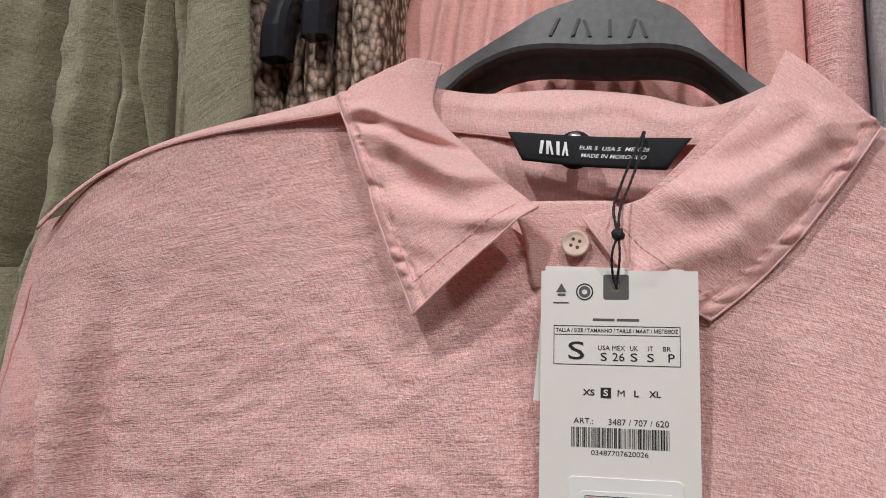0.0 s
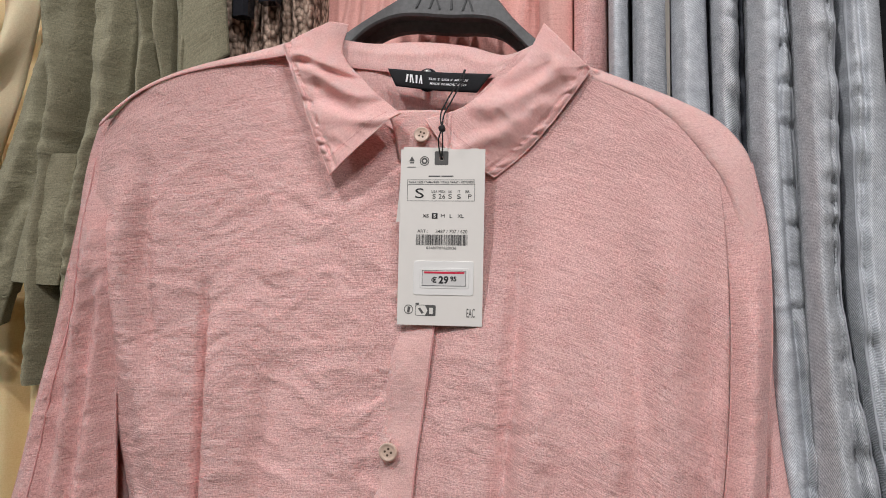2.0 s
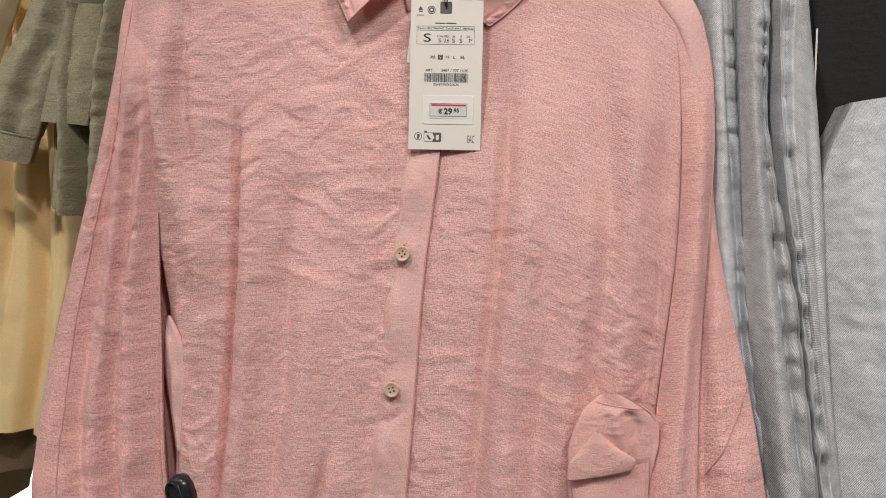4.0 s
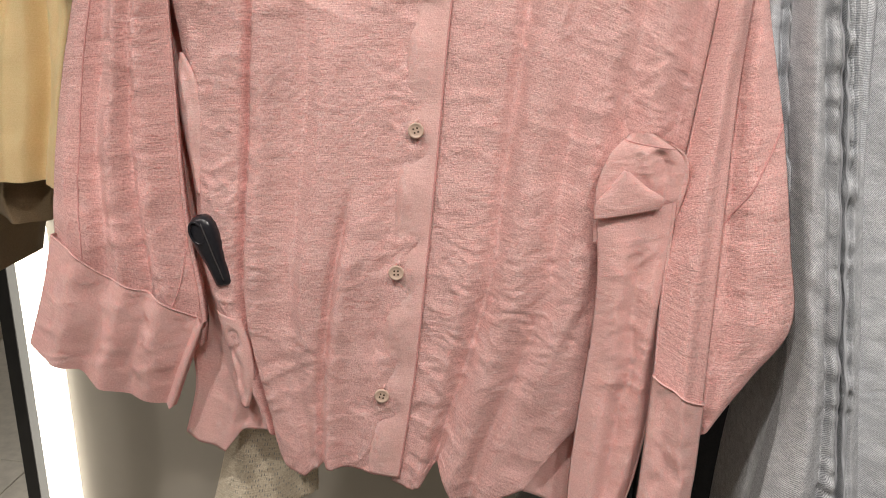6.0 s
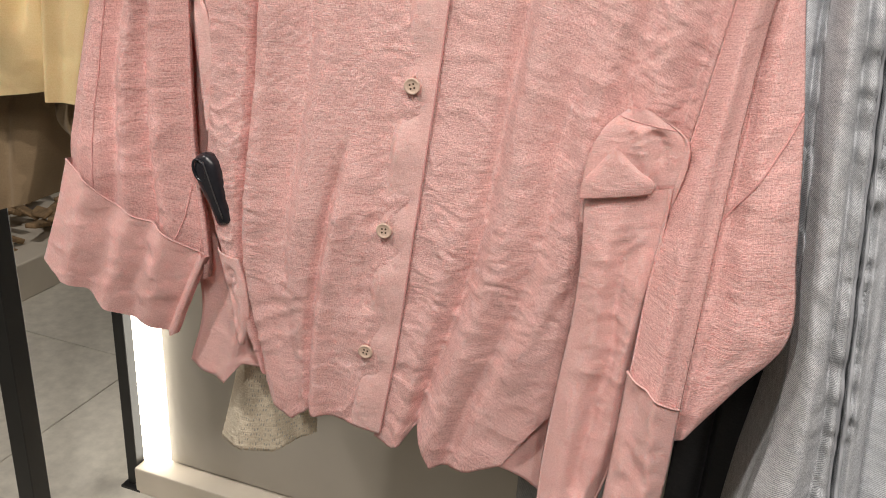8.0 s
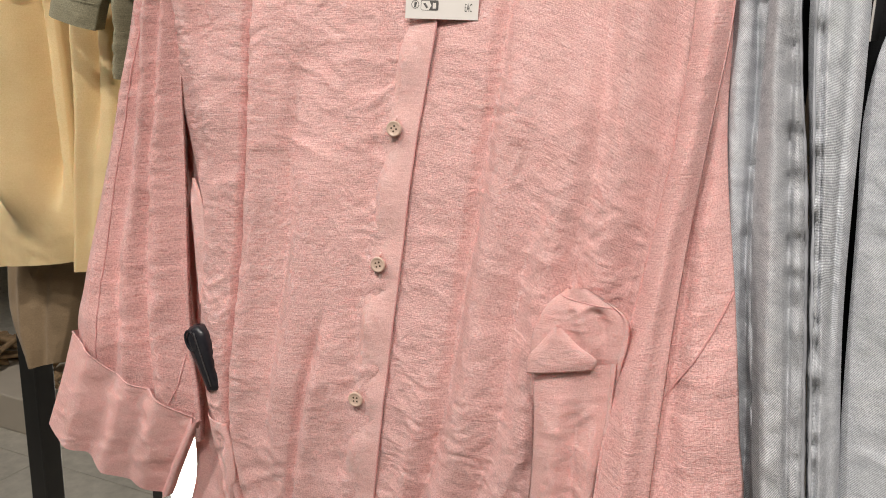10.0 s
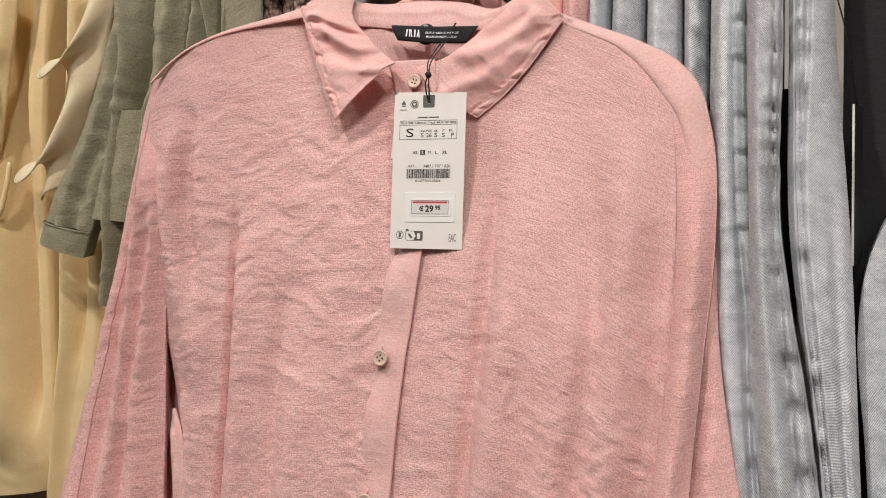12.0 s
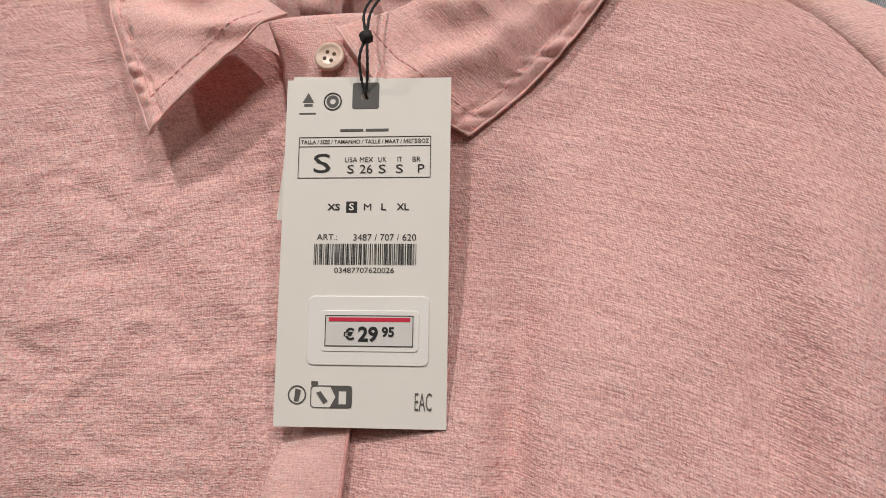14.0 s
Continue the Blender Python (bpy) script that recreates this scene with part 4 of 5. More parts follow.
def mark_bars(name, sheet, spans, v, u0, u1, mat, parent, lift):
    """The maker's mark as plain slanted bars."""
    verts, faces = [], []
    for a, b, lean in spans:
        k = len(verts)
        for uu, vv in ((u0, a + lean), (u0, b + lean), (u1, b), (u1, a)):
            verts.append(sheet.at(uu, v + vv) - np.array((0, lift, 0)))
        faces.append((k, k + 3, k + 2, k + 1))
    return link_mesh(name, verts, faces, mat, parent, smooth=False)


mark_bars("mark", LABEL_S, [(0.0, 0.02, 0.03), (0.05, 0.066, 0.012), (0.085, 0.10, -0.012), (0.12, 0.14, 0.0), (0.155, 0.168, 0.014), (0.185, 0.20, -0.02)], 0.15, 0.25, 0.72, WHITE_THREAD, label_ob, 0.0016)

# ---------------------------------------------------------------- security pin at the neck, black plastic alarm on the side
disc = thing("alarm_disc", "round black security disc with a steel pin, behind the neck label", "security tag", (-0.031, 0.3668, 1.5090))
bm = bmesh.new()
bmesh.ops.create_cone(bm, cap_ends=True, segments=32, radius1=0.0086, radius2=0.0092, depth=0.005, matrix=pose(0, 0, 0, 90))
bmesh.ops.bevel(bm, geom=bm.edges[:], offset=0.001, segments=2, affect="EDGES")
part("disc", bm, BLACK_PLASTIC, disc, smooth=True)
bm = bmesh.new()
bmesh.ops.create_uvsphere(bm, u_segments=18, v_segments=10, radius=0.0042, matrix=Matrix.Translation((0, -0.0026, 0.004)) @ Matrix.Diagonal((1, 0.45, 1, 1)))
part("pin_head", bm, STEEL, disc, smooth=True)

alarm = thing("alarm_tag", "glossy black plastic security tag clipped to the shirt's side", "security tag", (-0.2300, 0.2715, 1.0325))
ax = Vector((0.0185, 0.0, -0.0535)).normalized()
sx = Vector((ax.z * -1, 0, ax.x))
verts, faces = [], []
prof = [(-0.0125, 0.0005, 0.001), (-0.0115, 0.005, 0.005), (-0.008, 0.0088, 0.008), (-0.002, 0.0108, 0.0095), (0.006, 0.0112, 0.010), (0.015, 0.0106, 0.0098), (0.023, 0.0092, 0.0092), (0.031, 0.0078, 0.0085), (0.040, 0.0072, 0.0078), (0.0500, 0.0070, 0.0072), (0.0525, 0.0060, 0.006), (0.0532, 0.0005, 0.0005)]
for s, w, d in prof:
    for k in range(22):
        a = 2 * math.pi * k / 22
        cx, cy = math.copysign(abs(math.cos(a)) ** 0.75, math.cos(a)), math.copysign(abs(math.sin(a)) ** 0.75, math.sin(a))
        verts.append(ax * s + sx * (1.15 * w * cx) + Vector((0, d * cy, 0)))
faces = [(j * 22 + k, j * 22 + (k + 1) % 22, (j + 1) * 22 + (k + 1) % 22, (j + 1) * 22 + k) for j in range(len(prof) - 1) for k in range(22)]
link_mesh("casing", verts, faces, BLACK_PLASTIC, alarm)
tube("rim", [ax * (0.001 + 0.010 * math.sin(a)) + sx * (-0.003 + 0.0060 * math.cos(a)) + Vector((0, -0.0092, 0)) for a in np.linspace(0, 2 * math.pi, 30)], 0.0012, BLACK_PLASTIC, alarm, ends=False)
tube("joint", [ax * s + sx * 0.004 + Vector((0, -0.0100 + 0.0005 * (s > 0.03), 0)) for s in np.linspace(-0.006, 0.047, 16)], 0.0006, HANGER_PLASTIC, alarm)

# ---------------------------------------------------------------- hanger
hanger = thing("hanger", "charcoal plastic clothes hanger with a broad arched neck", "hanger", (0, 0, 0))
top = glide([(-0.275, 1.492), (-0.20, 1.515), (-0.135, 1.538), (-0.104, 1.558), (-0.068, 1.577), (-0.045, 1.588), (-0.018, 1.591), (0.012, 1.582), (0.034, 1.557), (0.054, 1.538), (0.10, 1.508), (0.17, 1.470)], 80)
low = glide([(-0.280, 1.478), (-0.20, 1.500), (-0.135, 1.524), (-0.105, 1.541), (-0.085, 1.556), (-0.068, 1.5625), (-0.02, 1.560), (0.024, 1.552), (0.036, 1.541), (0.047, 1.529), (0.10, 1.492), (0.165, 1.456)], 80)
verts, faces = [], []
for (xa, za), (xb, zb) in zip(top, low):
    hgt = za - zb
    ring = [(xa, 0.392, za), (xa, 0.386, za - 0.001), (xb + 0.95 * (xa - xb), 0.3835, za - 0.05 * hgt - 0.001), (xb, 0.380, zb + 0.003), (xb, 0.381, zb + 0.0008), (xb, 0.392, zb), (xb, 0.395, zb - 0.008), (xb, 0.401, zb - 0.009), (xa, 0.401, za - 0.002)]
    verts += ring
m = 9
faces = [(j * m + k, (j + 1) * m + k, (j + 1) * m + (k + 1) % m, j * m + (k + 1) % m) for j in range(len(top) - 1) for k in range(m)]
faces += [tuple(range(m)), tuple((len(top) - 1) * m + k for k in range(m))[::-1]]
arch = link_mesh("arch", verts, faces, HANGER_PLASTIC, hanger)
arch.data.set_sharp_from_angle(angle=radians(28))
tube("hook", [(-0.022, 0.393, 1.588), (-0.022, 0.393, 1.64), (-0.022, 0.40, 1.70), (-0.022, 0.46, 1.752), (-0.022, 0.54, 1.768), (-0.022, 0.59, 1.760), (-0.022, 0.612, 1.7425)], 0.0024, STEEL, hanger, n=40, sides=8)
for x0, x1, lean in ((-0.0455, -0.0385, 0.004), (-0.0345, -0.0290, 0.003), (-0.0260, -0.0205, -0.003), (-0.0165, -0.0105, 0.0), (-0.0075, -0.0020, 0.003), (0.0005, 0.0035, -0.003)):
    zb, zt, yb, yt = 1.5702 - 0.13 * (x0 + 0.044), 1.5792 - 0.13 * (x0 + 0.044), 0.3797, 0.3815
    o = [Vector((x0, yb, zb)), Vector((x0 + 0.0016, yb, zb)), Vector((x0 + 0.0016 + lean, yt, zt)), Vector((x0 + lean, yt, zt))]
    link_mesh("pressed_mark", [*o, *[v + Vector((0, 0.0012, 0)) for v in o]], [(0, 1, 2, 3), (7, 6, 5, 4), (0, 4, 5, 1), (1, 5, 6, 2), (2, 6, 7, 3), (3, 7, 4, 0)], HANGER_MARK, hanger, smooth=False)

# ---------------------------------------------------------------- price tag
tag = thing("price_tag", "white card price tag hanging on a black cord", "price tag")
tl, tr, bl = Vector((-0.0382, 0.3210, 1.4500)), Vector((0.0230, 0.3280, 1.4490)), Vector((-0.0384, 0.3140, 1.3260))
ex = (tr - tl).normalized()
ez = (tl - bl) - ex * (tl - bl).dot(ex)
ez.normalize()
ey = ez.cross(ex)
tag.matrix_world = Matrix((((ex.x, ey.x, ez.x, tl.x)), ((ex.y, ey.y, ez.y, tl.y)), ((ex.z, ey.z, ez.z, tl.z)), (0, 0, 0, 1)))
MM = 0.001
W, H = 61.0 * MM, 126.0 * MM


def ink(name, outline, mat=INK, y=-0.0007, parent=None, thick=0.0002):
    return part(name, slab_bm(outline, y, y + thick), mat, parent or card)


def rect(x0, x1, z0, z1):
    return [(x0 * MM, -z1 * MM), (x1 * MM, -z1 * MM), (x1 * MM, -z0 * MM), (x0 * MM, -z0 * MM)]


def frame_of(x0, x1, z0, z1, w, mat, parent, name):
    return part(name, ring_bm(rect(x0, x1, z0, z1), rect(x0 + w, x1 - w, z0 + w, z1 - w), -0.0007, -0.0005), mat, parent)


HOLE = (29.6, 6.4)
n = 28
outer = []
for k in range(n):
    a = 2 * math.pi * k / n
    c, s = math.cos(a), math.sin(a)
    sc = min((61.0 - HOLE[0]) / c if c > 1e-6 else 1e9, -HOLE[0] / c if c < -1e-6 else 1e9, HOLE[1] / s if s > 1e-6 else 1e9, (HOLE[1] - 126.0) / s if s < -1e-6 else 1e9)
    outer.append(((HOLE[0] + sc * c) * MM, (-HOLE[1] + sc * s) * MM))
for cx, cz in ((0, 0), (61.0, 0), (61.0, -126.0), (0, -126.0)):
    k = min(range(n), key=lambda q: (outer[q][0] - cx * MM) ** 2 + (outer[q][1] - cz * MM) ** 2)
    outer[k] = (cx * MM, cz * MM)
card = part("card", ring_bm(outer, circle(HOLE[0] * MM, -HOLE[1] * MM, 1.6 * MM, n), -0.0005, 0.0), CARD, tag)
bc = part("back_card", slab_bm([(-3.0 * MM, -52 * MM), (52 * MM, -56 * MM), (56 * MM, 1.0 * MM), (1.5 * MM, 2.4 * MM)], 0.0025, 0.0030), CARD, tag, "second blank white card behind")
eyelet_sq = ring_bm([(HOLE[0] * MM + 4.95 * MM * max(-1, min(1, 1.42 * math.cos(2 * math.pi * k / 28))), -HOLE[1] * MM + 4.95 * MM * max(-1, min(1, 1.42 * math.sin(2 * math.pi * k / 28)))) for k in range(28)],
                    circle(HOLE[0] * MM, -HOLE[1] * MM, 1.7 * MM, 28), -0.0007, -0.0005)
part("grey_square", eyelet_sq, INK_GREY, card)
# certification marks as plain shapes
ink("tree_mark", [(8.1 * MM, -5.0 * MM), (10.2 * MM, -8.6 * MM), (6.0 * MM, -8.6 * MM)], INK_GREY)
ink("tree_mark", rect(6.6, 9.7, 9.2, 10.1), INK_GREY)
ink("tree_mark", rect(4.9, 11.0, 12.6, 13.1), INK_GREY)
part("cycle_mark", ring_bm(circle(17.3 * MM, -8.4 * MM, 3.4 * MM), circle(17.3 * MM, -8.4 * MM, 2.9 * MM), -0.0007, -0.0005), INK, card)
part("cycle_mark", ring_bm(circle(17.3 * MM, -8.4 * MM, 2.3 * MM), circle(17.3 * MM, -8.4 * MM, 1.1 * MM), -0.0007, -0.0005), INK_GREY, card)
ink("web_line", rect(20.5, 29.0, 19.0, 19.9), INK_GREY)
ink("web_line", rect(29.9, 38.4, 19.0, 19.9), INK_GREY)
frame_of(5.2, 54.0, 21.9, 37.3, 0.22, INK, card, "size_box")
ink("size_rule", rect(5.3, 53.9, 25.35, 25.55))


def word(body, x0, x1, z0, z1, bold=0.0, mat=INK, name="lettering", parent=None):
    return writing(name, body, x0 * MM, x1 * MM, -z1 * MM, -z0 * MM, mat, parent or card, -0.0007, bold)


word("TALLA / SIZE / TAMANHO / TAILLE / MAAT / ΜΕΓΕΘΟΣ", 6.0, 53.2, 22.9, 24.5, 0.012)
word("S", 11.0, 17.3, 28.2, 35.3)
for body, x0, x1 in (("USA", 22.6, 27.2), ("MEX", 28.1, 33.0), ("UK", 34.9, 37.9), ("IT", 41.9, 43.6), ("BR", 47.4, 50.4)):
    word(body, x0, x1, 29.6, 31.4)
for body, x0, x1 in (("S", 23.6, 26.0), ("26", 28.2, 32.8), ("S", 35.1, 37.7), ("S", 41.4, 44.0), ("P", 49.4, 51.8)):
    word(body, x0, x1, 32.4, 35.6)
for body, x0, x1 in (("XS", 16.7, 21.3), ("M", 30.1, 32.8), ("L", 36.4, 38.2), ("XL", 42.0, 46.4)):
    word(body, x0, x1, 46.8, 49.2, 0.0 if body == "M" else 0.02)
ink("size_block", rect(23.6, 27.6, 46.0, 50.0))
writing("lettering", "S", 24.7 * MM, 26.5 * MM, -49.3 * MM, -46.7 * MM, CARD, card, -0.0009, 0.02)
word("ART.:", 13.2, 20.7, 57.9, 60.0)
word("3487 / 707 / 620", 26.6, 49.3, 57.9, 60.3)
rng = random.Random(5)
x = 12.9
bar_holder = ink("bar_code", rect(12.4, 12.6, 61.4, 69.0))
while x < 49.4:
    w = rng.choice((0.18, 0.18, 0.36, 0.54))
    ink("bar", rect(x, x + w, 61.4, 69.0), parent=bar_holder)
    x += w + rng.choice((0.18, 0.18, 0.36, 0.5))
word("03487707620026", 20.0, 41.6, 70.0, 71.9)
sticker = part("sticker", slab_bm(rounded(11.2 * MM, 54.4 * MM, -104.5 * MM, -80.2 * MM, 2.2 * MM), -0.0010, -0.0005, 0.0002), STICKER, tag, "white price sticker with rounded corners")
part("inner_sticker", slab_bm(rounded(15.8 * MM, 51.0 * MM, -99.7 * MM, -85.3 * MM, 1.6 * MM), -0.0013, -0.0010, 0.00015), STICKER, sticker)


def price_bits():
    y = -0.00145
    part("price_window", slab_bm(rect(17.6, 49.0, 87.0, 97.9), y + 0.00005, y + 0.0002), PAPER_GREY, sticker)
    part("price_border", ring_bm(rect(17.6, 49.0, 87.0, 97.9), rect(17.85, 48.75, 87.25, 97.65), y - 0.0001, y + 0.0001), INK, sticker)
    part("red_bar", slab_bm(rect(18.9, 47.9, 87.8, 89.2), y - 0.0001, y + 0.0001), INK_RED, sticker)
    for body, x0, x1, z0, z1 in (("€", 24.3, 28.2, 91.4, 95.8), ("29", 29.5, 36.6, 90.9, 96.4), ("95", 37.9, 42.3, 91.0, 94.6)):
        writing("price", body, x0 * MM, x1 * MM, -z1 * MM, -z0 * MM, INK, sticker, y - 0.00012, 0.035)


price_bits()
part("sorting_mark", ring_bm(circle(8.2 * MM, -115 * MM, 3.3 * MM), circle(8.2 * MM, -115 * MM, 2.8 * MM), -0.0007, -0.0005), INK_GREY, card)
ink("sorting_mark", [(7.2 * MM, -117.2 * MM), (8.8 * MM, -117.2 * MM), (9.6 * MM, -113.4 * MM), (7.6 * MM, -112.8 * MM)], INK_GREY)
part("sorting_mark", ring_bm(rounded(13.0 * MM, 27.8 * MM, -119.4 * MM, -111.6 * MM, 1.4 * MM), rounded(13.3 * MM, 27.5 * MM, -119.1 * MM, -111.9 * MM, 1.2 * MM), -0.0007, -0.0005), INK_GREY, card)
ink("sorting_mark", [(20.0 * MM, -119.2 * MM), (27.6 * MM, -119.2 * MM), (27.6 * MM, -111.8 * MM), (20.0 * MM, -111.8 * MM), (22.0 * MM, -115.5 * MM)], INK_GREY)
ink("sorting_mark", rect(13.2, 15.6, 110.2, 111.6), INK_GREY)
ink("sorting_mark", [(15.0 * MM, -114.2 * MM), (16.6 * MM, -113.6 * MM), (19.2 * MM, -117.0 * MM), (17.8 * MM, -118.0 * MM)], INK_GREY, -0.0007)
ink("sorting_mark", rect(23.2, 25.8, 113.6, 118.0), CARD, -0.0009)
word("EAC", 49.9, 55.8, 113.6, 119.8, 0.0, INK_GREY, "conformity_mark")
# the cord, in the tag's own frame
inv = tag.matrix_world.inverted()


def in_tag(points):
    return [inv @ Vector(p) for p in points]


hole = tag.matrix_world @ Vector((HOLE[0] * MM, -0.0004, -HOLE[1] * MM))
knot = Vector((-0.0070, 0.3185, 1.4635))
for off in (-0.0011, 0.0011):
    tube("cord", in_tag([(0.0010 + off * 0.2, 0.356, 1.513), (-0.001 + off, 0.349, 1.503), (-0.0050 + off * 1.6, 0.332, 1.486), (-0.0078 + off, 0.321, 1.472), knot]), 0.00055, CORD, tag, n=50, wobble=0.18)
    tube("cord", in_tag([knot, knot + Vector((-0.0008 + off * 1.2, -0.0008, -0.006)), hole + Vector((off * 0.6, -0.0012, 0.003)), hole + Vector((0, -0.0003, 0)), hole + Vector((0, 0.002, -0.0005))]), 0.00055, CORD, tag, n=30, wobble=0.18)
bm = bmesh.new()
bmesh.ops.create_icosphere(bm, subdivisions=3, radius=0.0026, matrix=Matrix.Translation(inv @ knot))
for v in bm.verts:
    v.co += v.normal * 0.0006 * noise.noise(v.co * 900)
part("knot", bm, CORD, tag, smooth=True)

# ---------------------------------------------------------------- neighbours on the rail
def hook_for(parent, x, y, z):
    tube("hanger_hook", [(x, y, z - 0.01), (x, y, 1.715), (x, 0.57, 1.762), (x, 0.585, 1.766), (x, 0.60, 1.7535)], 0.002, STEEL, parent)


def hung(name, label, category, mat, rows, group="", x=None, **kw):
    """One garment hanging edge-on: a narrow front fold with its bulk behind."""
    t = thing(name, label, category, group=group)
    s = Sheet(rows, **kw)
    s.build("cloth", mat, t)
    return t, s


def jean_y(z):
    return float(np.interp(z, [0.6, 1.08, 1.5, 1.7], [0.235, 0.30, 0.363, 0.393]))


def jean_rows(edge, off=0.0):
    return [(xl + 0.0009, jean_y(zl) + off, zl, xr - 0.0009, jean_y(zr) + off, zr) for xl, zl, xr, zr in edge]


JEANS = [
    (DENIM_LIGHT, [(0.102, 1.66, 0.118, 1.66), (0.104, 1.50, 0.121, 1.50), (0.112, 1.2, 0.135, 1.2), (0.12, 0.95, 0.145, 0.95)], 0.04),
    (DENIM, [(0.121, 1.66, 0.147, 1.66), (0.122, 1.50, 0.149, 1.50), (0.130, 1.2, 0.165, 1.2), (0.14, 0.95, 0.175, 0.95)], 0.04),
    (DENIM_LIGHT, [(0.150, 1.66, 0.176, 1.66), (0.151, 1.48, 0.180, 1.48), (0.163, 1.2, 0.195, 1.2), (0.17, 0.95, 0.20, 0.95)], 0.04),
    (DENIM, [(0.178, 1.66, 0.200, 1.66), (0.181, 1.47, 0.202, 1.45), (0.19, 1.2, 0.214, 1.2), (0.20, 0.95, 0.225, 0.95)], 0.04),
    (DENIM_LIGHT, [(0.203, 1.66, 0.228, 1.66), (0.203, 1.50, 0.232, 1.48), (0.205, 1.35, 0.238, 1.35), (0.212, 1.20, 0.248, 1.19), (0.230, 0.98, 0.272, 0.98)], 0.014),
    (DENIM, [(0.230, 1.66, 0.255, 1.66), (0.230, 1.50, 0.256, 1.48), (0.233, 1.35, 0.256, 1.34), (0.238, 1.21, 0.275, 1.21), (0.258, 1.02, 0.298, 1.00), (0.264, 0.93, 0.306, 0.93), (0.250, 0.78, 0.321, 0.79), (0.24, 0.58, 0.34, 0.58)], -0.006),
    (DENIM_LIGHT, [(0.258, 1.66, 0.287, 1.66), (0.258, 1.48, 0.290, 1.48), (0.259, 1.34, 0.300, 1.32), (0.274, 1.21, 0.306, 1.15), (0.297, 1.00, 0.317, 1.03), (0.305, 0.93, 0.325, 0.95), (0.320, 0.79, 0.343, 0.79), (0.34, 0.58, 0.365, 0.58)], 0.002),
    (DENIM_LIGHT, [(0.330, 1.365, 0.42, 1.375), (0.310, 1.318, 0.42, 1.325), (0.303, 1.27, 0.425, 1.27), (0.307, 1.19, 0.43, 1.19), (0.318, 1.0, 0.45, 1.0), (0.345, 0.76, 0.48, 0.76), (0.37, 0.55, 0.50, 0.55)], 0.022),
]
for k, (mat, edge, off) in enumerate(JEANS):
    seam, inward = (0.14, 0.16) if k == 6 else (0.86, -0.16)
    t, s = hung("jeans", ("washed light blue" if mat is DENIM else "pale faded blue") + " denim jeans hanging edge-on from the rail", "jeans", mat, jean_rows(edge, off), "jeans on the rail",
                nu=64, nv=300, puff=0.020, power=2.4, crush=0.0026, seed=20 + k, depth=0.30, folds=[(0.3, 0.35, 0.05, 0.9, 0.008, 0.006), (0.75, 0.7, 0.2, 1, 0.006, -0.007)] + ([(seam, seam, 0, 1, 0.004, 0.0045), (seam + inward, seam + inward, 0, 1, 0.0022, -0.006)] if k > 3 else []),
                pucker=[(seam, seam, 0.009, 0.0095, 0.014)] if k > 2 else ())
    if k in (4, 5, 6):
        n = 160
        bumps = [s.at(0.965 if k != 6 else 0.12, v) - np.array((0, 0.001 + 0.0015 * float(np.abs(ripple(v * 60, k, 3))), 0)) for v in np.linspace(0.02, 1, n)]
        tube("side_seam", bumps, [0.0012 + 0.0006 * float(ripple(v * 70, k, 4)) for v in np.linspace(0.02, 1, n)], mat, t)
        stitches("seam_stitching", s.line(0.86 if k != 6 else 0.22, 0.02, 0.86 if k != 6 else 0.22, 1, 200), DENIM_STITCH, t, 0.0034, 0.0005)
    if k in (3, 4):
        tube("raw_seam", [s.at(0.99, v) + np.array((0.002, 0.004, 0)) for v in np.linspace(0.05, 0.95, 120)], [0.0022 + 0.0045 * max(0.0, float(ripple(v * 38, k, 8))) for v in np.linspace(0.05, 0.95, 120)], DENIM_SEAM, t)
    hook_for(t, float(s.at(0.5, 0)[0]), 0.50, 1.66 if k < 7 else 1.36)

t, s = hung("skirt", "dark charcoal garment hanging behind the jeans", "skirt", BLACK_CLOTH, [(0.297, 0.43, 1.66, 0.47, 0.43, 1.66), (0.30, 0.42, 1.2, 0.48, 0.42, 1.2), (0.33, 0.40, 0.7, 0.50, 0.40, 0.7)], nu=20, nv=60, puff=0.01, crush=0.002, seed=40, depth=0.25)
hook_for(t, 0.33, 0.55, 1.66)
gt = thing("grey_tag", "dark grey card tag with a white edge hanging beside the jeans", "tag", (0.3015, 0.368, 1.37))
gt.rotation_euler = (0, 0, radians(78))
part("card", slab_bm([(0.001, -0.057), (0.036, -0.055), (0.040, 0.060), (0.001, 0.057)], 0, 0.0006), INK, gt)
part("card_edge", slab_bm([(-0.001, -0.057), (0.001, -0.057), (0.001, 0.057), (-0.001, 0.057)], -0.0004, 0.0010), CARD, gt, "white card edge")
tube("cord", [(0.02, 0.001, 0.058), (0.018, 0.01, 0.12), (0.015, 0.03, 0.20)], 0.0006, CORD, gt)

LOWER = [(DENIM_GREY, 0.045, 0.085, "grey"), (BLACK_CLOTH, 0.088, 0.105, "black"), (DENIM_GREY, 0.108, 0.150, "grey"), (BLACK_CLOTH, 0.155, 0.172, "black"), (DENIM_GREY, 0.176, 0.196, "grey"), (BLACK_CLOTH, 0.20, 0.232, "black"), (BLACK_CLOTH, 0.236, 0.265, "black")]
for k, (mat, x0, x1, word_) in enumerate(LOWER):
    t, s = hung("trousers", word_ + " trousers hanging edge-on behind the shirt", "trousers", mat, [(x0, 0.43, 1.45, x1, 0.43, 1.45), (x0, 0.425, 1.0, x1, 0.425, 1.0), (x0 + 0.004, 0.42, 0.5, x1 + 0.004, 0.42, 0.5)], "trousers on the rail",
                nu=14, nv=70, puff=0.008, crush=0.002, seed=50 + k, depth=0.28)
    hook_for(t, (x0 + x1) / 2, 0.55, 1.45)

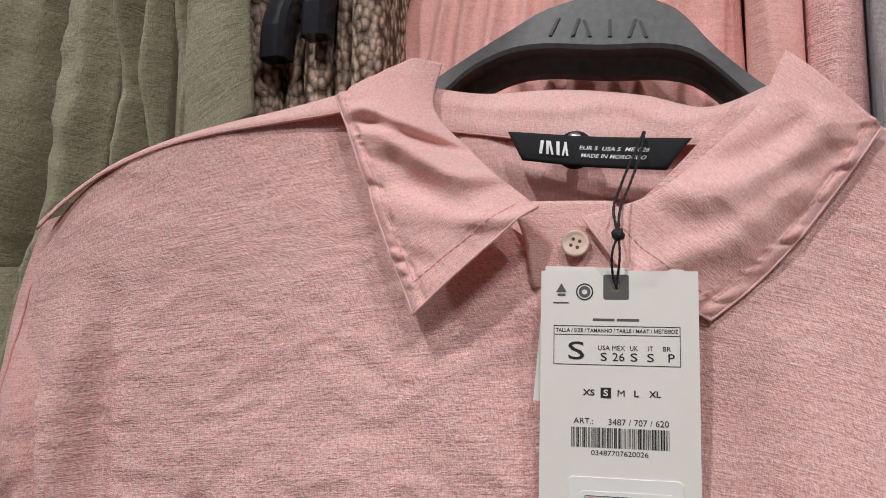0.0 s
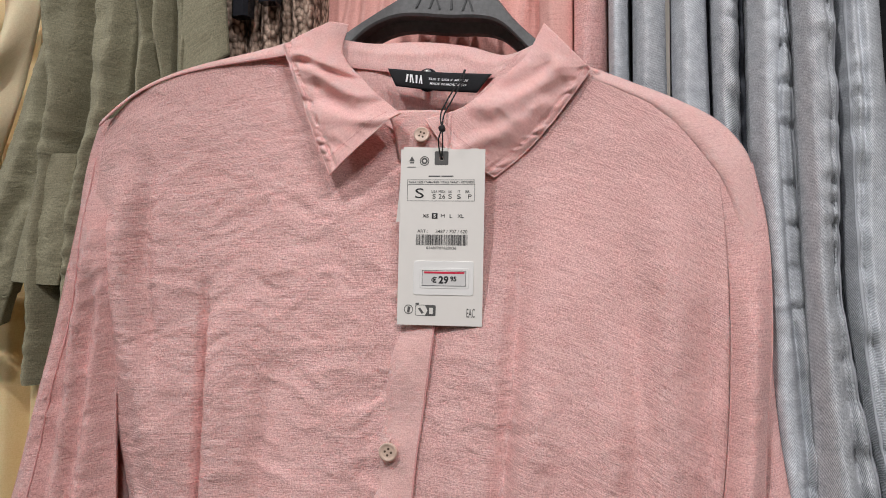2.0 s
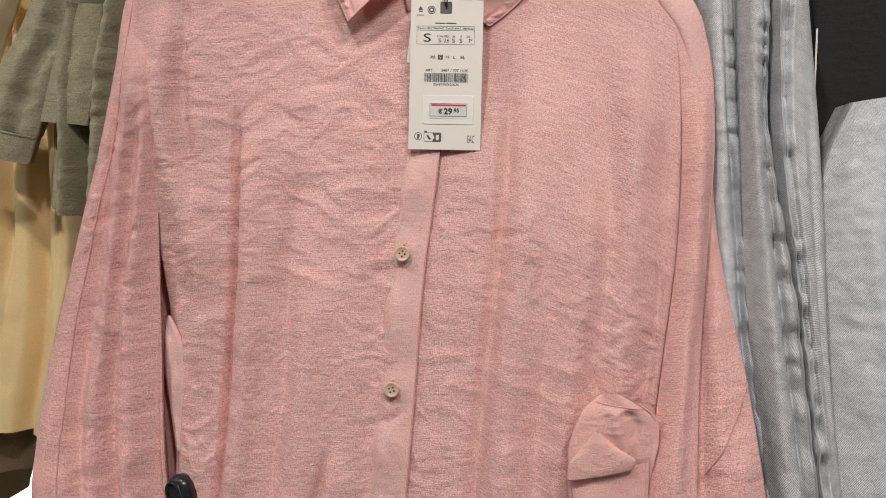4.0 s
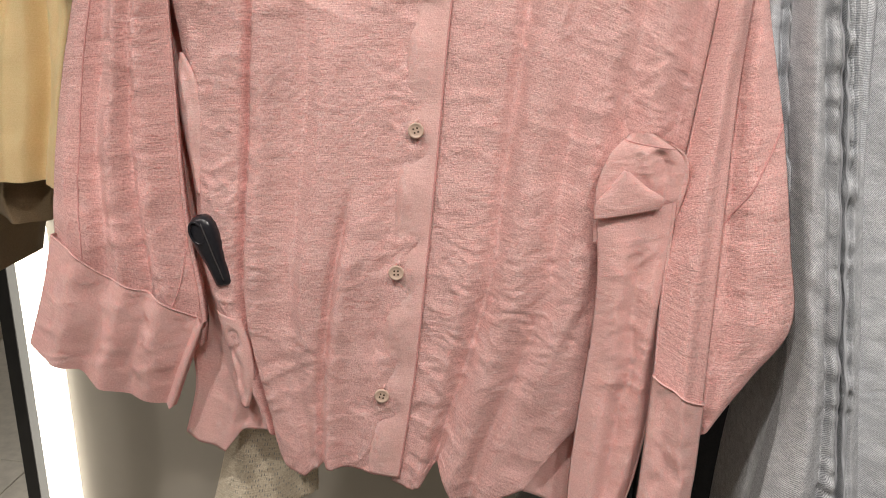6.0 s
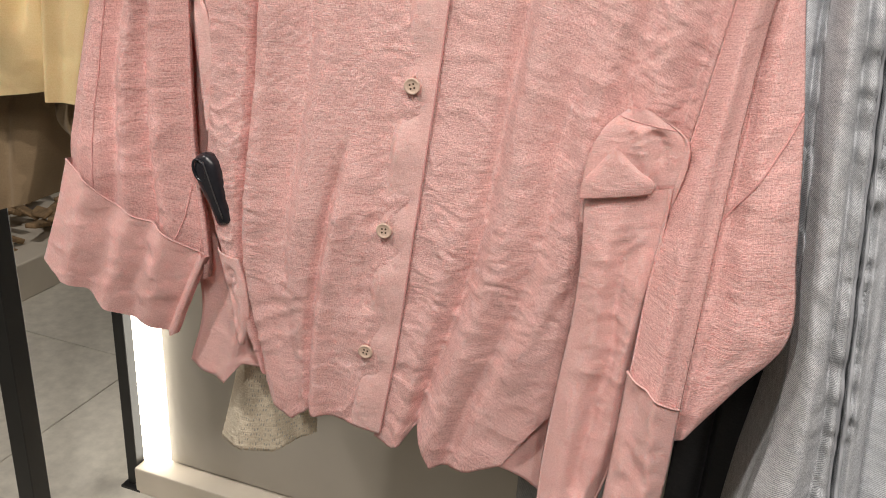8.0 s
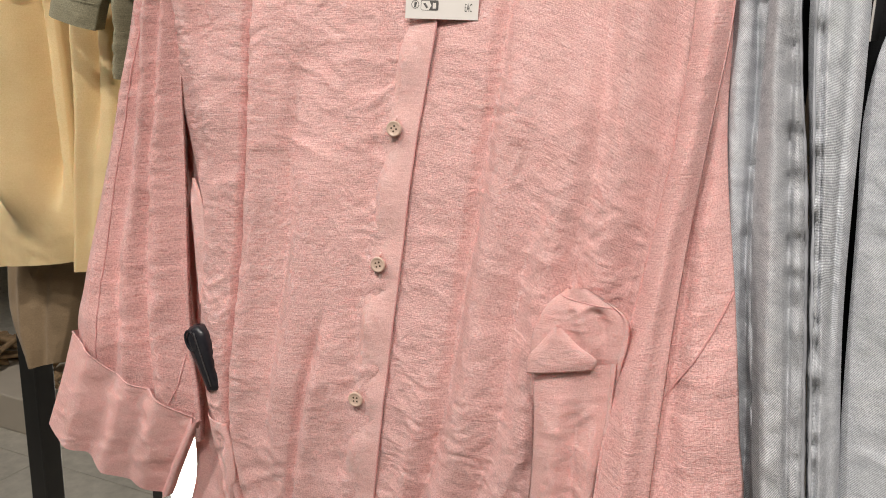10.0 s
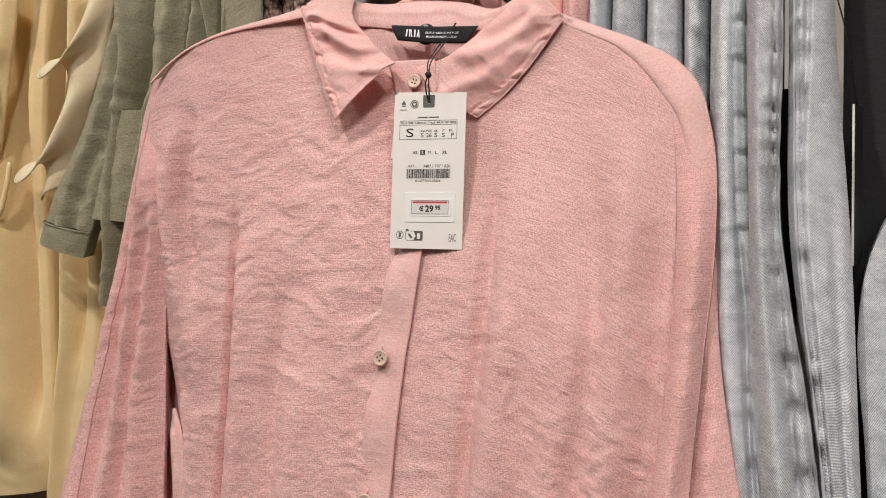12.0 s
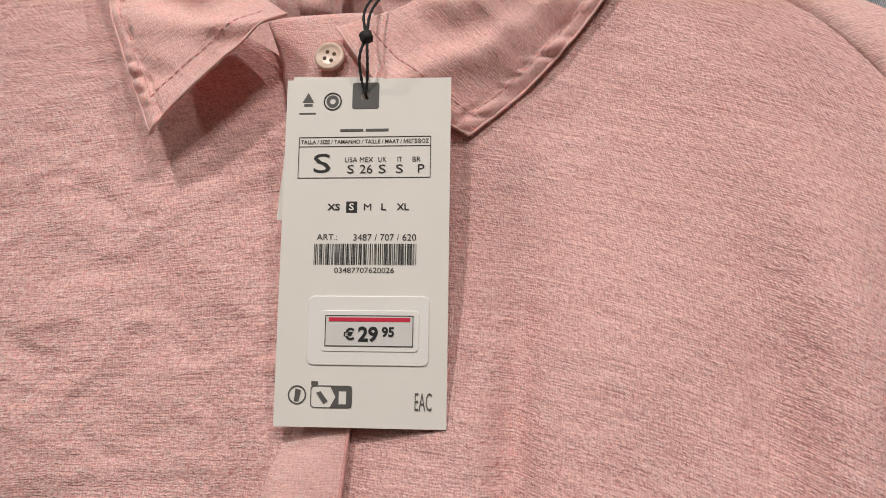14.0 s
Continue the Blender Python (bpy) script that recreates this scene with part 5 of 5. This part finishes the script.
# salmon pleated blouse and pink top behind the neck
t, s = hung("blouse", "salmon pink pleated blouse hanging behind the shirt", "blouse", SALMON, [(-0.135, 0.445, 1.68, 0.045, 0.445, 1.68), (-0.152, 0.440, 1.60, 0.046, 0.44, 1.60), (-0.165, 0.435, 1.5, 0.05, 0.435, 1.5), (-0.17, 0.43, 1.2, 0.05, 0.43, 1.2)],
            nu=120, nv=60, puff=0.01, crush=0.002, seed=60, depth=0.25,
            folds=[(0.08 + 0.085 * k, 0.03 + 0.09 * k, 0, 1, 0.004, 0.006) for k in range(11)])
hook_for(t, -0.05, 0.55, 1.68)
for k, (x0, x1) in enumerate(((0.048, 0.073), (0.076, 0.100))):
    t, s = hung("top", "pink woven top hanging edge-on from the rail", "top", SALMON if k == 0 else PINK, [(x0, 0.425, 1.68, x1, 0.425, 1.68), (x0, 0.42, 1.5, x1 + 0.002, 0.42, 1.5), (x0, 0.42, 1.15, x1, 0.42, 1.15)], "pink tops", nu=20, nv=60, puff=0.008, crush=0.0018, seed=64 + k, depth=0.3,
                folds=[(0.4, 0.45, 0, 1, 0.004, 0.003)])
    hook_for(t, (x0 + x1) / 2, 0.55, 1.68)

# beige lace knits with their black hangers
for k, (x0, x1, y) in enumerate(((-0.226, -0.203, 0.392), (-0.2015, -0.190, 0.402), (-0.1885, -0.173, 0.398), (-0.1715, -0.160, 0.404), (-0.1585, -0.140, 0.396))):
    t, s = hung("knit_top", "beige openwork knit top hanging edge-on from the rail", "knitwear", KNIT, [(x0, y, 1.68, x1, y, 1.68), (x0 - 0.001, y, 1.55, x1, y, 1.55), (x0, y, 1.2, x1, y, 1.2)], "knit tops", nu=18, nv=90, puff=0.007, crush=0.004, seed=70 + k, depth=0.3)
    hook_for(t, (x0 + x1) / 2, 0.55, 1.68)
for k, (x0, z0) in enumerate(((-0.204, 1.574), (-0.179, 1.584))):
    t = thing("trouser_hanger", "black plastic hanger end between the knit tops", "hanger", group="black hangers")
    v = []
    pts_ = glide([(x0 + 0.006, 0.380, z0), (x0 + 0.007, 0.380, z0 + 0.02), (x0 + 0.013, 0.39, z0 + 0.05), (x0 + 0.020, 0.45, z0 + 0.075), (x0 + 0.022, 0.55, z0 + 0.10)], 26)
    verts = [(p[0] + a * 0.0075, p[1] + b * 0.007, p[2]) for p in pts_ for a, b in ((-1, -0.6), (-0.6, -1), (0.6, -1), (1, -0.6), (1, 1), (-1, 1))]
    faces = [(j * 6 + i, j * 6 + (i + 1) % 6, (j + 1) * 6 + (i + 1) % 6, (j + 1) * 6 + i) for j in range(25) for i in range(6)] + [tuple(range(6))[::-1], tuple(150 + i for i in range(6))]
    link_mesh("arm", verts, faces, BLACK_PLASTIC, t, smooth=False)
    tube("hook", [(x0 + 0.022, 0.55, z0 + 0.10), (x0 + 0.022, 0.56, 1.75), (x0 + 0.022, 0.60, 1.7535)], 0.002, STEEL, t, n=10)

# olive linen shirts
OLIVES = [
    ("olive linen shirt sleeve side, hanging on the rail", [(-0.385, 0.375, 1.70, -0.292, 0.375, 1.70), (-0.392, 0.37, 1.60, -0.290, 0.37, 1.59), (-0.385, 0.366, 1.52, -0.300, 0.366, 1.50), (-0.395, 0.362, 1.40, -0.325, 0.362, 1.40), (-0.402, 0.36, 1.27, -0.34, 0.36, 1.255)], 0.012, 0.20),
    ("olive linen shirt hanging edge-on from the rail", [(-0.288, 0.372, 1.70, -0.254, 0.372, 1.70), (-0.290, 0.368, 1.55, -0.254, 0.368, 1.55), (-0.30, 0.366, 1.25, -0.26, 0.366, 1.25)], 0.010, 0.3),
    ("olive linen shirt with a turned lapel edge", [(-0.252, 0.378, 1.70, -0.222, 0.378, 1.70), (-0.252, 0.374, 1.57, -0.218, 0.374, 1.57), (-0.254, 0.37, 1.25, -0.222, 0.37, 1.25)], 0.010, 0.3),
]
for k, (lab, rows, pf, dp) in enumerate(OLIVES):
    t, s = hung("linen_shirt", lab, "shirt", OLIVE, rows, "olive shirts", nu=44, nv=110, puff=pf, crush=0.0045, seed=80 + k, depth=dp,
                folds=[(0.25, 0.4, 0, 1, 0.010, 0.016), (0.55, 0.62, 0, 1, 0.006, -0.026), (0.85, 0.8, 0, 1, 0.008, 0.010), (0.1, 0.2, 0.2, 1, 0.006, -0.012)])
    if k == 0:
        S2 = Sheet([(-0.385, 0.366, 1.56, -0.345, 0.362, 1.55), (-0.425, 0.360, 1.45, -0.365, 0.355, 1.45), (-0.470, 0.358, 1.375, -0.395, 0.352, 1.37), (-0.480, 0.358, 1.352, -0.408, 0.352, 1.338)], 40, 60, 0.012, crush=0.0028, seed=88, depth=0.03,
                   folds=[(0.5, 0.5, 0, 1, 0.010, 0.006), (0.75, 0.7, 0, 1, 0.008, -0.006)])
        S2.build("sleeve", OLIVE, t)
        C2 = Sheet([(-0.481, 0.356, 1.352, -0.407, 0.350, 1.338), (-0.489, 0.356, 1.328, -0.417, 0.350, 1.311)], 40, 14, 0.013, crush=0.0018, seed=89, depth=0.03)
        C2.build("sleeve_hem", OLIVE, t)
        stitches("hem_stitching", C2.line(0.02, 0.05, 0.98, 0.05, 40, 0.001), OLIVE, t, 0.004, 0.0006)
        S3 = Sheet([(-0.372, 0.350, 1.46, -0.335, 0.350, 1.46), (-0.395, 0.347, 1.38, -0.345, 0.347, 1.38), (-0.402, 0.346, 1.352, -0.352, 0.346, 1.348)], 24, 30, 0.008, crush=0.002, seed=90, depth=0.015)
        S3.build("tab", OLIVE, t)
    if k == 2:
        LAP = Sheet([(-0.249, 0.364, 1.68, -0.214, 0.368, 1.68), (-0.247, 0.361, 1.585, -0.206, 0.367, 1.60), (-0.250, 0.363, 1.50, -0.202, 0.367, 1.54)], 24, 40, 0.008, crush=0.0022, seed=91)
        LAP.build("lapel", OLIVE, t)
    hook_for(t, float(s.at(0.5, 0)[0]), 0.52, 1.70)

# pale yellow tops with frills, cream top, khaki trousers below
t, s = hung("frilled_top", "pale yellow crepe top with a loose frill", "top", YELLOW, [(-0.70, 0.44, 1.70, -0.565, 0.44, 1.70), (-0.70, 0.425, 1.45, -0.560, 0.42, 1.45), (-0.69, 0.415, 1.2, -0.536, 0.41, 1.2), (-0.685, 0.41, 1.07, -0.530, 0.405, 1.07), (-0.680, 0.415, 1.012, -0.540, 0.41, 1.035)], "yellow tops",
            nu=80, nv=130, puff=0.018, crush=0.0012, seed=100, depth=0.22, folds=[(0.10, 0.06, 0, 1, 0.012, 0.022), (0.45, 0.60, 0.1, 0.95, 0.026, 0.038), (0.74, 0.86, 0, 0.9, 0.009, -0.030), (0.22, 0.26, 0.15, 0.9, 0.010, -0.030), (0.60, 0.30, 0.25, 0.6, 0.010, 0.010)])
hook_for(t, -0.62, 0.55, 1.70)


def ruffle(name, line, wide, swing, waves, seed, mat, parent):
    """A gathered strip sewn along a line: its free edge swings out, forward and back in waves."""
    inner = glide(line, 110)
    n, m = len(inner), 14
    s, w = np.linspace(0, 1, n)[:, None], np.linspace(0, 1, m)[None, :]
    turn = 2 * math.pi * waves * s + 0.9 * ripple(s * 5, s * 0 + seed, seed)
    p = np.repeat(inner[:, None, :], m, axis=1)
    reach = wide * (0.80 + 0.25 * ripple(s * 6, s * 0 + 3, seed))
    p[..., 0] -= reach * w * (0.85 + 0.35 * np.sin(turn))
    p[..., 1] -= 0.006 + swing * w ** 1.3 * (0.5 + 0.5 * np.cos(turn)) + 0.012 * np.sin(w * math.pi)
    p[..., 2] -= reach * w * (0.35 + 0.45 * np.cos(turn))
    faces = [(j * m + i, (j + 1) * m + i, (j + 1) * m + i + 1, j * m + i + 1) for j in range(n - 1) for i in range(m - 1)]
    uv = np.stack([0.05 * w + 0 * s, -0.35 * s + 0 * w], -1)
    ob = link_mesh(name, p.reshape(-1, 3), faces, mat, parent, "", uv.reshape(-1, 2))
    k = ob.modifiers.new("thickness", "SOLIDIFY")
    k.thickness, k.offset = 0.0011, -1
    tube(name + "_hem", p[:, -1], 0.0010, CREAM, parent)


ruffle("frill", [(-0.395, 0.398, 1.68), (-0.408, 0.396, 1.60), (-0.425, 0.394, 1.53), (-0.452, 0.392, 1.46), (-0.480, 0.392, 1.39)], 0.075, 0.030, 2.6, 101, CREAM, t)
ruffle("frill", [(-0.565, 0.405, 1.68), (-0.572, 0.402, 1.58), (-0.586, 0.400, 1.49), (-0.600, 0.400, 1.41)], 0.065, 0.028, 2.1, 102, YELLOW, t)
# the shade in the front slit, drawn as a thin brown tube
tube("front_slit_shade", [(-0.588, 0.388, 1.62), (-0.590, 0.384, 1.52), (-0.588, 0.380, 1.44)], 0.0016, KHAKI, t, n=20)
tube("strap_loop", [(-0.618, 0.395, 1.415), (-0.614, 0.388, 1.380), (-0.604, 0.382, 1.358), (-0.590, 0.382, 1.357), (-0.581, 0.386, 1.385), (-0.580, 0.392, 1.42)], 0.003, YELLOW, t, n=40, sides=8)
t, s = hung("cream_top", "pale yellow crepe top hanging beside the frilled one", "top", YELLOW, [(-0.535, 0.445, 1.70, -0.40, 0.445, 1.70), (-0.53, 0.435, 1.45, -0.40, 0.43, 1.45), (-0.525, 0.42, 1.2, -0.395, 0.415, 1.2), (-0.532, 0.415, 1.03, -0.43, 0.41, 1.028)], "yellow tops",
            nu=70, nv=120, puff=0.016, crush=0.0012, seed=104, depth=0.22, folds=[(0.2, 0.12, 0, 1, 0.010, 0.018), (0.5, 0.62, 0.2, 1, 0.009, -0.022), (0.8, 0.9, 0.1, 1, 0.010, 0.016), (0.35, 0.3, 0.1, 0.8, 0.006, -0.014)])
hook_for(t, -0.47, 0.55, 1.70)
for k, (rows, lab) in enumerate((([(-0.72, 0.47, 1.30, -0.55, 0.47, 1.30), (-0.73, 0.46, 1.02, -0.59, 0.455, 1.02), (-0.728, 0.455, 0.92, -0.610, 0.45, 0.93), (-0.703, 0.455, 0.850, -0.632, 0.45, 0.872)], "khaki cotton trousers folded over a hanger"),
                                  ([(-0.56, 0.47, 1.30, -0.44, 0.47, 1.30), (-0.57, 0.455, 1.04, -0.45, 0.45, 1.04), (-0.565, 0.45, 0.985, -0.47, 0.445, 0.99), (-0.545, 0.45, 0.972, -0.49, 0.445, 0.975)], "brown cotton trousers folded below the tops"))):
    t, s = hung("folded_trousers", lab, "trousers", KHAKI, rows, "khaki trousers", nu=40, nv=60, puff=0.012, crush=0.003, seed=110 + k, depth=0.2, folds=[(0.35, 0.4, 0, 1, 0.012, 0.008), (0.7, 0.65, 0, 1, 0.010, -0.006)])
    hook_for(t, -0.64 + 0.14 * k, 0.57, 1.30)

# cream lace hem showing below the shirt
t, s = hung("lace_top", "cream openwork lace top behind the pink shirt", "top", LACE, [(-0.235, 0.345, 1.15, -0.14, 0.345, 1.15), (-0.235, 0.335, 0.90, -0.145, 0.335, 0.90), (-0.250, 0.33, 0.78, -0.152, 0.33, 0.79), (-0.271, 0.33, 0.700, -0.153, 0.33, 0.740)], nu=70, nv=110, puff=0.012, crush=0.002, seed=120,
            hem=[(0, 0), (0.3, -0.006), (0.6, -0.016), (1, 0)], folds=[(0.3, 0.3, 0, 1, 0.02, 0.008), (0.8, 0.85, 0, 1, 0.012, -0.01)])
tube("hanger_hook", [(-0.19, 0.36, 1.15), (-0.19, 0.46, 1.25), (-0.19, 0.52, 1.5), (-0.19, 0.54, 1.70), (-0.19, 0.57, 1.762), (-0.19, 0.60, 1.7535)], 0.002, STEEL, t)

# planter of bark on the far floor
planter = thing("bark_tray", "low pale tray filled with dried bark pieces", "planter", (-2.25, 1.75, 0))
part("tray", box_bm(-0.32, 0.42, -0.3, 0.35, 0.0, 0.13, 0.006), PLINTH, planter)
rng = random.Random(3)
for k in range(60):
    bm = box_bm(-0.06, 0.06, -0.02, 0.02, -0.008, 0.008, 0.004, 1)
    for v in bm.verts:
        v.co.z += 0.012 * noise.noise(v.co * 20 + Vector((k, 0, 0)))
    ob = part("bark_piece", bm, BARK, planter)
    ob.matrix_basis = pose(rng.uniform(-0.28, 0.38), rng.uniform(-0.26, 0.3), 0.14 + rng.uniform(0, 0.09), rng.uniform(-40, 40), rng.uniform(-40, 40), rng.uniform(0, 180))

# floor tiles, a joint running at x = -1.25
tile = tile_mesh(0.597, 0.597)
for i in range(-5, 9):
    for j in range(-6, 6):
        ob = new("tile", tile)
        ob.parent = floor
        ob.location = (-1.25 + 0.3 + 0.6 * i, 0.75 + 0.6 * j - 0.9, 0.0)
